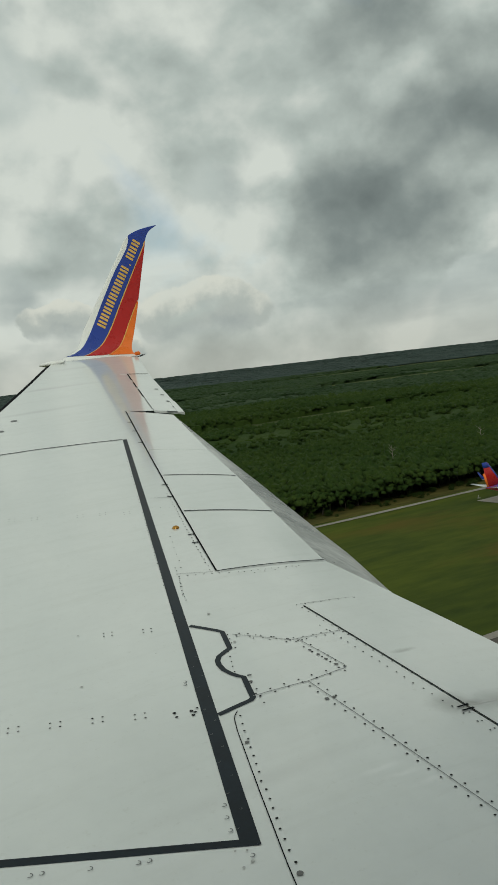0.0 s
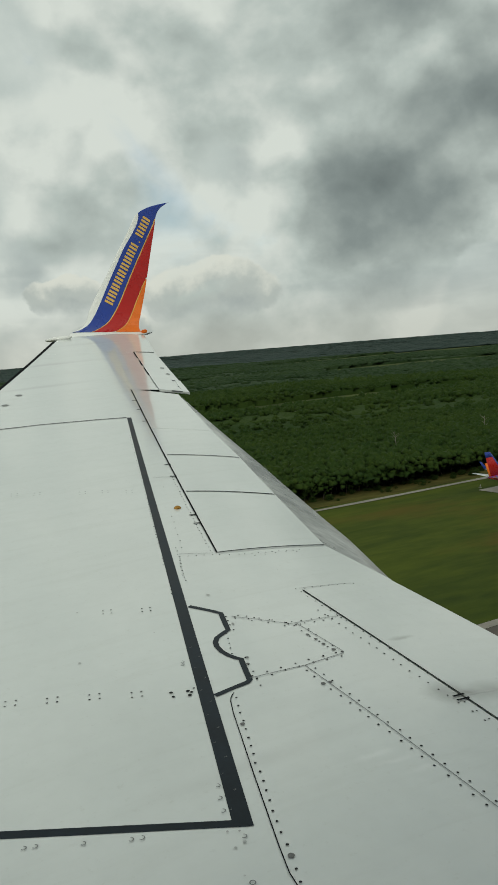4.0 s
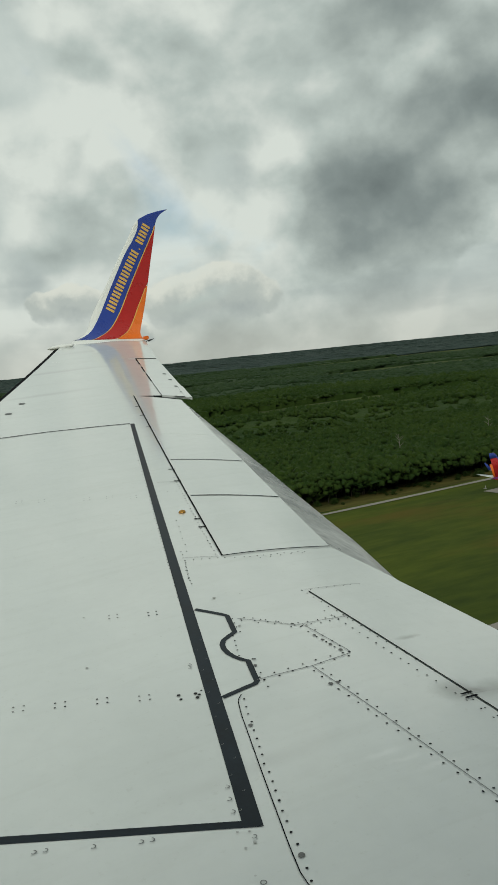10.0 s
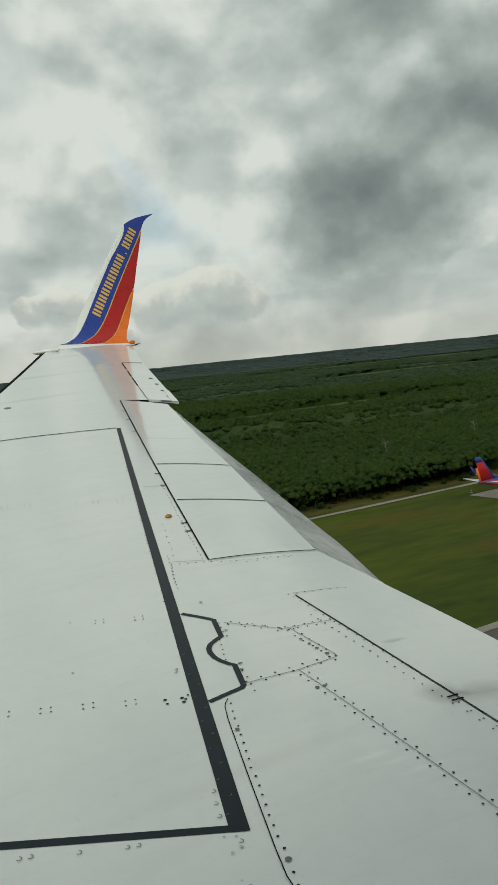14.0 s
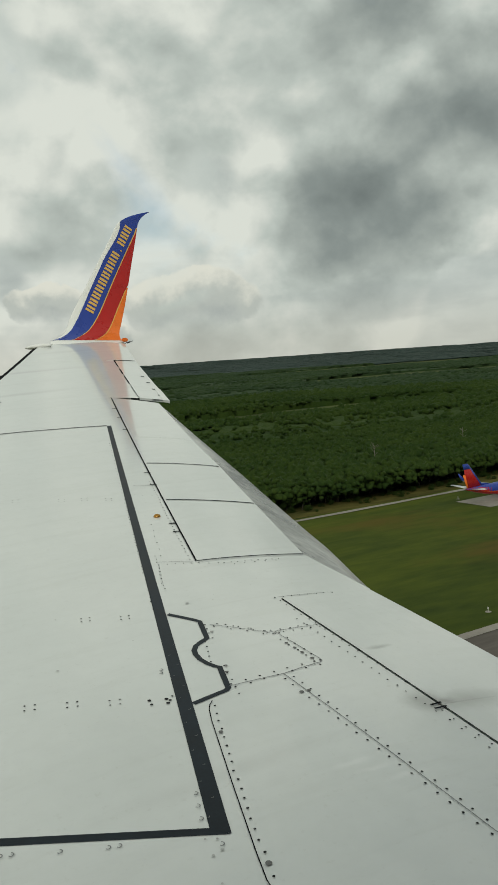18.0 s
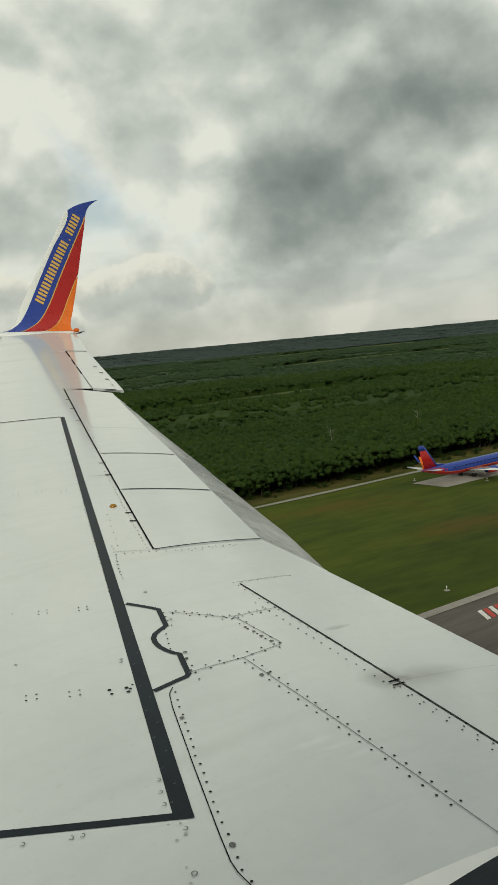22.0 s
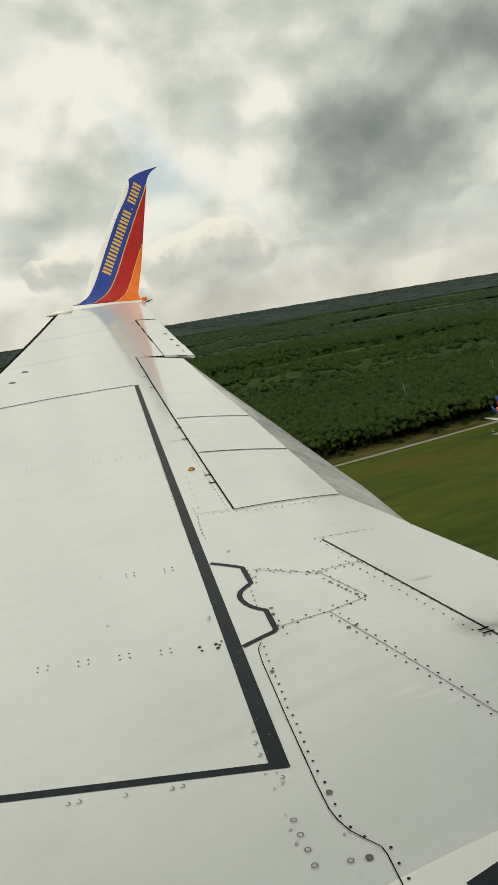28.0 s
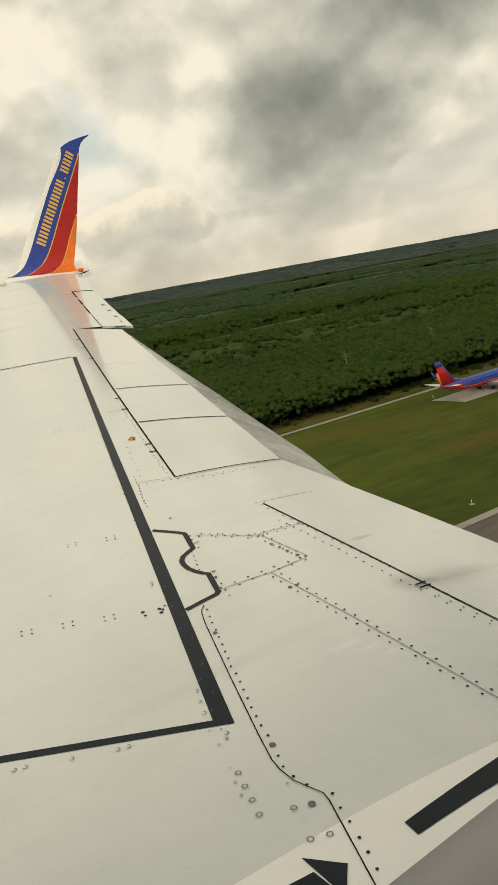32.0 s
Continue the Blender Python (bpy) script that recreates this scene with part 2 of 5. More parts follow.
def wing_paint():
    """Pale grey gloss paint with soft streaks of dirt running aft, and slight waviness of the sheet."""
    m = material("wing_paint", (0.64, 0.665, 0.64), 0.115, 0.0, 0.03, 1.2, coat=0.35)
    m.node_tree.nodes["Principled BSDF"].inputs["Coat Roughness"].default_value = 0.06
    nt = m.node_tree
    b = nt.nodes["Principled BSDF"]
    co = nt.nodes.new("ShaderNodeTexCoord").outputs["Object"]
    streak = noise_node(nt, vec_node(nt, "MULTIPLY", co, (0.7, 6.0, 1.0)), 1.4, 7, 0.65, 0.6)
    speck = noise_node(nt, co, 26, 5, 0.7)
    r = ramp_node(nt, [(0.30, (0.80, 0.79, 0.76)), (0.52, (1, 1, 1))], "EASE")
    nt.links.new(streak, r.inputs[0])
    r2 = ramp_node(nt, [(0.28, (0.88, 0.87, 0.85)), (0.42, (1, 1, 1))], "EASE")
    nt.links.new(speck, r2.inputs[0])
    old = b.inputs["Base Color"].links[0].from_socket
    c = mix_node(nt, 0.16, old, r.outputs[0], "MULTIPLY")
    # grime with a shape of its own: soot behind the fittings, scuffs by the seam; the long streaks near the tip are
    # painted reflections of sky and winglet
    ragged = vec_node(nt, "ADD", co, vec_node(nt, "MULTIPLY", vec_node(nt, "SUBTRACT", noise_node(nt, co, 9, 4, 0.6, 0, 1), (0.5, 0.5, 0.5)), (0.10, 0.05, 0.0)))
    for (x, y), (lx, ly), deep in (((2.66, 4.59), (0.40, 0.13), 0.50), ((2.42, 4.66), (0.16, 0.13), 0.50), ((2.52, 4.61), (0.10, 0.05), 0.60), ((2.63, 5.22), (0.12, 0.03), 0.45), ((3.35, 13.2), (1.0, 0.12), 0.18), ((3.9, 14.6), (1.1, 0.12), 0.20),
                                   ((4.9, 15.9), (0.9, 0.14), 0.10), ((2.5, 4.45), (0.35, 0.25), 0.10), ((1.75, 4.35), (0.16, 0.03), -0.25), ((1.80, 4.28), (0.14, 0.025), -0.25), ((1.9, 4.18), (0.18, 0.03), -0.25), ((1.3, 4.55), (0.9, 0.09), 0.10)):
        away = vec_node(nt, "LENGTH", vec_node(nt, "MULTIPLY", vec_node(nt, "SUBTRACT", ragged, (x, y, 0.0)), (1 / lx, 1 / ly, 0.0)))
        spot = nt.nodes.new("ShaderNodeMapRange")
        spot.interpolation_type = "SMOOTHSTEP"
        spot.inputs["From Min"].default_value, spot.inputs["From Max"].default_value = 1.0, 0.0
        spot.inputs["To Max"].default_value = abs(deep)
        nt.links.new(away, spot.inputs["Value"])
        c = mix_node(nt, spot.outputs[0], c, (0.22, 0.21, 0.19) if deep > 0 else (0.86, 0.86, 0.84))
    c = mix_node(nt, 0.5, c, r2.outputs[0], "MULTIPLY")
    nt.links.new(c, b.inputs["Base Color"])
    bn = nt.nodes.new("ShaderNodeBump")
    bn.inputs["Strength"].default_value, bn.inputs["Distance"].default_value = 0.05, 0.01
    nt.links.new(noise_node(nt, co, 2.2, 2, 0.4), bn.inputs["Height"])
    nt.links.new(bn.outputs[0], b.inputs["Normal"])
    return m


PAINT = wing_paint()
WHITE = material("white_paint", (0.80, 0.80, 0.76), 0.3, vary=0.03, scale=2, coat=0.2)
ROOT_WHITE = material("root_white", (0.88, 0.87, 0.83), 0.3, vary=0.03, scale=2)
FLAP_METAL = material("flap_metal", (0.37, 0.37, 0.355), 0.28, 0.6, 0.45, 1.6, stretch=(2.6, 0.45, 1.0), second=(0.60, 0.595, 0.57))
GREY_METAL = material("grey_metal", (0.36, 0.37, 0.365), 0.24, 0.65, 0.38, 1.1, stretch=(1.6, 0.5, 1.0))
BLACK_PAINT = material("black_paint", (0.009, 0.015, 0.021), 0.4, vary=0.3, scale=5, spec=0.14)
# black of the joints and gaps; also paints the slat's shadow on the nose
SEALANT_SHADE = material("sealant_shade", (0.012, 0.013, 0.014), 0.8, vary=0.2, spec=0.01)
SEAM_DARK = material("seam_dark", (0.05, 0.052, 0.054), 0.7, vary=0.25, scale=9, spec=0.15)
SEAM_GREY = material("seam_grey", (0.16, 0.165, 0.165), 0.6, vary=0.25, scale=9)
FAINT = material("faint_sealant", (0.36, 0.365, 0.35), 0.5, vary=0.3, scale=40)
RIVET = material("rivet_steel", (0.022, 0.023, 0.023), 0.6, 0.0, 0.4, 30, spec=0.12)
FASTENER = material("worn_fastener", (0.13, 0.13, 0.125), 0.5, 0.3, 0.5, 60)
GAP_SHADE = material("gap_shade", (0.012, 0.013, 0.014), 0.8)
BLUE = material("blue_paint", (0.026, 0.055, 0.29), 0.28, vary=0.08, spec=0.25)
RED = material("red_paint", (0.42, 0.016, 0.014), 0.28, vary=0.08, spec=0.25)
ORANGE = material("orange_paint", (0.80, 0.17, 0.02), 0.28, vary=0.08, spec=0.25)
GOLD = material("gold_paint", (0.70, 0.42, 0.10), 0.3, vary=0.08, spec=0.25)
AMBER = material("amber_brass", (0.42, 0.22, 0.05), 0.22, 0.85, 0.3, 40)
CABIN = material("cabin_plastic", (0.32, 0.32, 0.33), 0.55, vary=0.05)
SKIN = material("fuselage_paint", (0.03, 0.06, 0.28), 0.3, vary=0.05, coat=0.3)
RUBBER = material("rubber", (0.02, 0.02, 0.02), 0.8)
GLASS_DARK = material("dark_glass", (0.01, 0.012, 0.015), 0.08)

# ---- helpers for meshes ----
P0 = -0.4777
CS, SN = math.cos(radians(20.3)), math.sin(radians(20.3))


def skin_z(x, y):
    """Height of the wing's upper skin: dihedral, bend under load, camber aft of the rear spar."""
    q = (x - P0 - y * SN / CS) * CS
    yy = y - 1.9
    qq = min(max(q, 0.0), 2.0)
    z = 0.1119 * yy + 0.0043 * yy * yy - 0.034 * q - 0.0707 * qq * qq - (0.283 * max(q - 2.0, 0))
    return z


def on_wing(p, q, lift=0.0):
    """A point by its way p along the rear spar and q aft of it."""
    x, y = P0 + p * SN + q * CS, p * CS - q * SN
    return Vector((x, y, skin_z(x, y) + lift))


def part(name, bm, mat, parent=None, label="", smooth=False, matrix=None):
    me = bpy.data.meshes.new(name)
    if smooth:
        for f in bm.faces:
            f.smooth = True
    bm.to_mesh(me)
    bm.free()
    me.materials.append(mat)
    ob = new(name, me)
    ob.parent = parent
    if matrix is not None:
        ob.matrix_basis = matrix
    if label:
        ob["label"] = label
    return ob


def thing(name, label, category, group="", kind="", m=None):
    ob = new(name)
    ob.empty_display_size = 0.2
    if m is not None:
        ob.matrix_basis = m
    return tagged(ob, label, category, group, kind)


def add_box(bm, lo, hi, bevel=0.0):
    made = bmesh.ops.create_cube(bm, size=1.0)["verts"]
    for v in made:
        v.co = Vector([lo[k] + (v.co[k] + 0.5) * (hi[k] - lo[k]) for k in range(3)])
    if bevel:
        edges = list({e for v in made for e in v.link_edges})
        bmesh.ops.bevel(bm, geom=edges, offset=bevel, segments=2, affect="EDGES")
    return made


def grid_patch(bm, a, b, c, d, nu, nv, lift, fn=on_wing):
    """A four-cornered patch laid on the wing. a-b is one side and d-c the other, in (p, q)."""
    rows = []
    for i in range(nu + 1):
        u = i / nu
        e0 = (a[0] + (d[0] - a[0]) * u, a[1] + (d[1] - a[1]) * u)
        e1 = (b[0] + (c[0] - b[0]) * u, b[1] + (c[1] - b[1]) * u)
        rows.append([bm.verts.new(fn(e0[0] + (e1[0] - e0[0]) * j / nv, e0[1] + (e1[1] - e0[1]) * j / nv, lift)) for j in range(nv + 1)])
    faces = []
    for i in range(nu):
        for j in range(nv):
            faces.append(bm.faces.new((rows[i][j], rows[i][j + 1], rows[i + 1][j + 1], rows[i + 1][j])))
    return faces


def slab(bm, a, b, c, d, nu, nv, top=0.0, thick=0.02, fn=on_wing):
    faces = grid_patch(bm, a, b, c, d, nu, nv, top, fn)
    r = bmesh.ops.extrude_face_region(bm, geom=faces)
    for v in (g for g in r["geom"] if isinstance(g, bmesh.types.BMVert)):
        v.co.z -= thick
    bmesh.ops.recalc_face_normals(bm, faces=bm.faces[:])


def shrink(corners, gap):
    """The same four corners drawn in by a gap."""
    cx, cy = sum(c[0] for c in corners) / 4, sum(c[1] for c in corners) / 4
    return [(x - math.copysign(gap, x - cx), y - math.copysign(gap, y - cy)) for x, y in corners]


def ribbon(bm, pts, width, lift=0.0012, step=0.25, fn=on_wing):
    """A flat painted or sealed line along points in (p, q)."""
    dense = [pts[0]]
    for a, b in zip(pts, pts[1:]):
        n = max(1, int(math.dist(a, b) / step))
        dense += [(a[0] + (b[0] - a[0]) * k / n, a[1] + (b[1] - a[1]) * k / n) for k in range(1, n + 1)]
    left, right = [], []
    for k, p in enumerate(dense):
        a, b = Vector(dense[max(k - 1, 0)]), Vector(dense[min(k + 1, len(dense) - 1)])
        t = (b - a).normalized()
        n = Vector((-t.y, t.x)) * width / 2
        left.append(bm.verts.new(fn(p[0] + n.x, p[1] + n.y, lift)))
        right.append(bm.verts.new(fn(p[0] - n.x, p[1] - n.y, lift)))
    for k in range(len(dense) - 1):
        bm.faces.new((left[k], left[k + 1], right[k + 1], right[k]))
    bmesh.ops.recalc_face_normals(bm, faces=bm.faces[:])
    for f in bm.faces:
        if f.normal.z < 0:
            f.normal_flip()


def discs(bm, spots, lift=0.002, sides=8):
    """Fastener heads: (p, q, radius)."""
    for p, q, r in spots:
        c = on_wing(p, q, lift)
        ring = [bm.verts.new(on_wing(p + r * math.cos(k * math.tau / sides), q + r * math.sin(k * math.tau / sides), lift)) for k in range(sides)]
        bm.faces.new(ring)
    for f in bm.faces:
        f.normal_update()
        if f.normal.z < 0:
            f.normal_flip()


def along(a, b, step, r, off=0.0, jitter=0.004):
    n = max(1, int(math.dist(a, b) / step))
    t = (Vector(b) - Vector(a)).normalized()
    out = []
    for k in range(n + 1):
        p = Vector(a).lerp(Vector(b), k / n) + Vector((-t.y, t.x)) * off
        out.append((p.x + random.uniform(-jitter, jitter), p.y + random.uniform(-jitter, jitter), r * random.uniform(0.8, 1.15)))
    return out


# ---- the wing ----
wing = thing("airliner_wing", "pale grey airliner wing with black walkway lines and rows of fasteners", "wing", m=ATT)


def q_le(p):
    return -1.67 + 0.20 * (p - 13.635)


def q_hinge(p):
    return 0.311 - 0.0314 * (p - 7.364)


def skin_panel(*patch):
    bm = bmesh.new()
    grid_patch(bm, *patch, 0.0)
    for f in bm.faces:
        f.normal_update()
        if f.normal.z < 0:
            f.normal_flip()
    part("skin_panel", bm, PAINT, wing, smooth=True)


def build_skin():
    tip_le, tip_te = (17.47, -0.62), (17.97, 0.667)
    nose = 0.09
    cuts = [2.2, 7.364, 11.72, 13.25]
    for a, b in zip(cuts, cuts[1:]):
        skin_panel((a, q_le(a) + nose), (a, q_hinge(a)), (b, q_hinge(b)), (b, q_le(b) + nose), 16, 14)
    ah = lambda p: 0.37 + (15.996 - p) * 0.045
    skin_panel((13.25, q_le(13.25) + nose), (13.25, ah(13.25)), (15.996, ah(15.996)), (15.996, q_le(15.996) + nose), 10, 14)
    skin_panel((15.996, q_le(15.996) + nose), (16.03, 0.72), (17.70, 0.68), (17.26, q_le(17.26) + nose), 10, 14)
    skin_panel((17.26, q_le(17.26) + nose), (17.70, 0.68), tip_te, (tip_le[0] + 0.02, tip_le[1] + 0.03), 4, 14)
    skin_panel((7.364, 0.311), (7.521, 1.112), (6.90, 1.39), (6.65, 0.732), 6, 6)
    skin_panel((2.2, 0.473), (2.2, 2.22), (6.65, 0.732), (7.364, 0.311), 14, 10)
    # rounded nose, its dark colour standing for the shadow under the slat
    bm = bmesh.new()
    rows = []
    for i in range(49):
        p = 2.2 + (17.48 - 2.2) * i / 48
        ql = q_le(p) if p < 17.26 else q_le(17.26) + (p - 17.26) * 1.5
        row = []
        for k in range(9):
            a = k / 8 * math.pi
            v = on_wing(p, ql + nose * (1 - math.sin(a)) , 0)
            v.z += -0.035 * (1 - math.cos(a))
            row.append(bm.verts.new(v))
        rows.append(row)
    for r0, r1 in zip(rows, rows[1:]):
        for k in range(8):
            bm.faces.new((r0[k], r0[k + 1], r1[k + 1], r1[k]))
    bmesh.ops.recalc_face_normals(bm, faces=bm.faces[:])
    part("leading_edge", bm, SEALANT_SHADE, wing, "leading edge nose, coloured dark for the shadow under the slat", True)
    # lower skin
    bm = bmesh.new()
    for a, b in ((2.2, 7.4), (7.4, 13.0), (13.0, 17.5)):
        te = lambda p: 1.30 - 0.07 * (p - 7.5) - 0.35 if p > 7 else 1.1
        grid_patch(bm, (a, q_le(a) + nose), (a, te(a)), (b, te(b)), (b, q_le(b) + nose), 8, 4, -0.22)
    part("lower_skin", bm, PAINT, wing, smooth=True)
    # near-black sheets added below the panels, so the gaps read as shaded
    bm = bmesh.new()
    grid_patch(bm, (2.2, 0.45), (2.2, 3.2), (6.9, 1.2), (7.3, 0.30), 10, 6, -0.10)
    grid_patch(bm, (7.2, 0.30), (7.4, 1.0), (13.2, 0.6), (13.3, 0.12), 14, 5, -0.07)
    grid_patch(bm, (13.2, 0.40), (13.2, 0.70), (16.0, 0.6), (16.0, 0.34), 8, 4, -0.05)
    part("gap_shade_sheet", bm, GAP_SHADE, wing, "dark sheet under the spoilers, standing for shade in the gaps")


build_skin()


def build_surfaces():
    hp = [13.251, 11.147, 10.042, 8.824, 7.364]
    ap = [(12.983, 0.72), (11.06, 0.862), (9.968, 0.962), (8.758, 1.037), (7.521, 1.112)]
    for k in range(4):
        g = 0.0045
        a, d = (hp[k] - g, q_hinge(hp[k]) + 0.011), (hp[k + 1] + g, q_hinge(hp[k + 1]) + 0.011)
        b, c = (ap[k][0] - g, ap[k][1]), (ap[k + 1][0] + g, ap[k + 1][1])
        bm = bmesh.new()
        slab(bm, a, b, c, d, 8, 8, 0.003, 0.022)
        part("spoiler", bm, PAINT, wing)
    # flap behind the spoilers, drooped and glossy
    bm = bmesh.new()
    rows = []
    for i in range(41):
        p = 13.1 - (13.1 - 6.86) * i / 40
        qi = 1.112 - 0.073 * (p - 7.52)
        if p < 7.52:
            qi = 1.112 + (7.52 - p) * 0.42
        qo = max(qi + 0.02, np.interp(p, [6.86, 7.2, 7.9, 8.4, 10.0, 11.6, 13.1], [1.45, 1.44, 1.41, 1.35, 1.18, 0.97, 0.78]))
        row = []
        for k in range(9):
            u = k / 8
            q = qi - 0.30 + (qo - qi + 0.30) * u
            row.append(bm.verts.new(on_wing(p, q, -0.028 - 0.045 * u * u)))
        row += [bm.verts.new(on_wing(p, qo - 0.01, -0.09)), bm.verts.new(on_wing(p, qi - 0.25, -0.14))]
        rows.append(row)
    for r0, r1 in zip(rows, rows[1:]):
        for k in range(len(rows[0]) - 1):
            bm.faces.new((r0[k], r0[k + 1], r1[k + 1], r1[k]))
    bmesh.ops.recalc_face_normals(bm, faces=bm.faces[:])
    part("flap", bm, FLAP_METAL, wing, "bare grey metal trailing edge flap", True)
    # inboard ground spoilers
    hinge = lambda p: 0.732 + (6.65 - p) * 0.335
    edge = lambda p: 1.384 + (6.87 - p) * 0.448
    for (h0, e0), (h1, e1) in (((6.65, 6.895), (5.329, 5.597)), ((5.328, 5.596), (2.2, 2.35))):
        bm = bmesh.new()
        slab(bm, (h0, hinge(h0) + 0.012), (e0, edge(e0)), (e1, edge(e1)), (h1, hinge(h1) + 0.012), 10, 8, 0.004, 0.03)
        part("ground_spoiler", bm, PAINT, wing)
    bm = bmesh.new()
    ah = lambda p: 0.37 + (15.996 - p) * 0.045
    slab(bm, (15.985, ah(15.985) + 0.008), (16.03, 0.715), (13.161, 0.886), (13.27, ah(13.27) + 0.008), 10, 5, 0.002, 0.03)
    part("aileron", bm, PAINT, wing)
    bm = bmesh.new()
    slab(bm, (13.9, 0.78), (13.9, 0.852), (13.165, 0.89), (13.165, 0.80), 4, 2, 0.006, 0.02)
    part("aileron_tab", bm, PAINT, wing)


build_surfaces()


def build_markings():
    bm = bmesh.new()
    grid_patch(bm, (11.72, -0.028), (11.72, 0.020), (4.49, -0.004), (4.535, -0.078), 30, 2, 0.0022)
    part("walkway_line", bm, BLACK_PAINT, wing, "broad black painted walkway line")
    bm = bmesh.new()
    grid_patch(bm, (4.80, -1.6), (4.538, -0.06), (4.488, -0.006), (4.752, -1.6), 1, 12, 0.0018)
    part("walkway_line", bm, BLACK_PAINT, wing)
    bm = bmesh.new()
    arc = [(6.511, 0.013), (6.40, 0.150), (6.37, 0.180), (6.145, 0.184), (6.11, 0.150), (6.061, 0.109), (6.01, 0.092), (5.96, 0.092), (5.90, 0.106), (5.85, 0.132), (5.81, 0.165), (5.792, 0.190), (5.57, 0.192), (5.548, 0.178), (5.456, 0.003)]
    ribbon(bm, arc, 0.030, 0.0026, 0.05)
    part("walkway_bracket", bm, BLACK_PAINT, wing, "black painted bracket with a round notch")
    # markings by the root: pale band, bar and arrow
    bm = bmesh.new()
    grid_patch(bm, (3.655, -0.45), (4.19, 1.30), (2.2, 2.0), (2.2, -0.45), 10, 12, 0.0012)
    part("root_band", bm, ROOT_WHITE, wing, "white painted band at the wing root")
    bm = bmesh.new()
    grid_patch(bm, (3.772, 0.359), (4.16, 1.22), (4.05, 1.24), (3.708, 0.375), 2, 8, 0.003)
    part("walkway_bar", bm, BLACK_PAINT, wing)
    bm = bmesh.new()
    grid_patch(bm, (3.683, 0.030), (3.665, -0.054), (3.58, -0.02), (3.60, 0.066), 1, 2, 0.0034)
    tri = [bm.verts.new(on_wing(p, q, 0.003)) for p, q in ((3.749, 0.014), (3.676, 0.134), (3.56, 0.085))]
    bm.faces.new(tri)
    grid_patch(bm, (3.667, 0.0), (3.66, -0.35), (3.56, -0.32), (3.58, 0.03), 1, 3, 0.0032)
    for f in bm.faces:
        f.normal_update()
        if f.normal.z < 0:
            f.normal_flip()
    part("escape_arrow", bm, BLACK_PAINT, wing, "black painted arrow")
    # sealed joints
    def seam(name, wide, mat, *pts):
        bm = bmesh.new()
        ribbon(bm, pts, wide, 0.0075 if name == "spoiler_gap" else 0.0045, 0.08)
        part(name, bm, mat, wing)

    seam("skin_joint", 0.022, SEAM_DARK, (11.46, -1.66), (11.62, -1.0), (11.70, -0.4), (11.726, -0.03))
    seam("spoiler_gap", 0.011, SEALANT_SHADE, (13.255, 0.125), (7.36, 0.314))
    seam("spoiler_gap", 0.013, SEALANT_SHADE, (7.352, 0.318), (7.505, 1.11))
    seam("spoiler_gap", 0.016, SEALANT_SHADE, (8.826, 0.290), (8.757, 1.030))
    seam("spoiler_gap", 0.015, SEAM_DARK, (10.044, 0.255), (9.968, 0.95))
    seam("ground_spoiler_gap", 0.0075, SEALANT_SHADE, (6.655, 0.735), (5.354, 1.174))
    seam("ground_spoiler_gap", 0.0075, SEALANT_SHADE, (5.316, 1.187), (5.181, 1.232), (2.3, 2.195))
    seam("aileron_gap", 0.022, SEALANT_SHADE, (15.99, 0.365), (15.5, 0.39))
    seam("aileron_gap", 0.022, SEALANT_SHADE, (15.3, 0.40), (14.9, 0.415))
    seam("aileron_gap", 0.020, SEALANT_SHADE, (14.75, 0.425), (14.2, 0.45))
    seam("aileron_gap", 0.012, SEAM_GREY, (14.0, 0.458), (13.35, 0.488))
    seam("aileron_gap", 0.045, SEALANT_SHADE, (16.0, 0.36), (16.035, 0.70))
    seam("aileron_gap", 0.035, SEALANT_SHADE, (13.20, 0.66), (13.172, 0.885))
    seam("skin_joint", 0.0045, SEALANT_SHADE, (5.46, 0.094), (5.42, 0.074), (5.385, 0.066), (5.28, 0.060), (4.80, 0.058), (4.36, 0.060), (4.22, 0.064), (4.16, 0.075), (4.09, 0.10), (4.04, 0.135), (4.016, 0.153), (3.99, 0.172), (3.95, 0.178), (3.5, 0.177))
    seam("skin_joint", 0.0045, SEAM_GREY, (5.668, 0.494), (5.089, 0.705), (4.521, 0.905), (3.6, 1.22))
    seam("skin_joint", 0.0045, SEAM_GREY, (5.58, 0.195), (5.668, 0.494), (5.782, 0.720), (5.80, 0.735), (5.83, 0.725), (6.176, 0.572))
    seam("skin_joint", 0.004, SEAM_GREY, (6.315, 0.23), (6.166, 0.537), (6.266, 0.859))
    seam("skin_joint", 0.0035, SEAM_GREY, (6.68, 0.72), (6.785, 1.10))
    seam("skin_joint", 0.004, SEAM_GREY, (7.38, 0.05), (7.35, 0.29))
    seam("skin_joint", 0.005, SEAM_GREY, (9.30, 0.05), (9.28, 0.26))


build_markings()


def build_root_fairing():
    """The skin between the wing's inner edge and the fuselage, with a skirt below it."""
    bm = bmesh.new()
    rows = []
    for k in range(25):
        x = -3.15 + 3.85 * k / 24
        y1 = 2.0 - 0.37 * (x - 0.727)
        ys = [1.70 + (y1 - 1.70) * j / 8 for j in range(9)]
        rows.append([bm.verts.new((x, 1.70, skin_z(x, 1.70) - 0.32))] + [bm.verts.new((x, y, skin_z(x, y) - 0.008)) for y in ys] + [bm.verts.new((x, y1, skin_z(x, y1) - 0.32))])
    for r0, r1 in zip(rows, rows[1:]):
        for j in range(10):
            bm.faces.new((r0[j], r1[j], r1[j + 1], r0[j + 1]))
    for end in (rows[0], rows[-1]):
        bm.faces.new(end)
    bmesh.ops.recalc_face_normals(bm, faces=bm.faces[:])
    part("root_fairing", bm, PAINT, wing)


build_root_fairing()


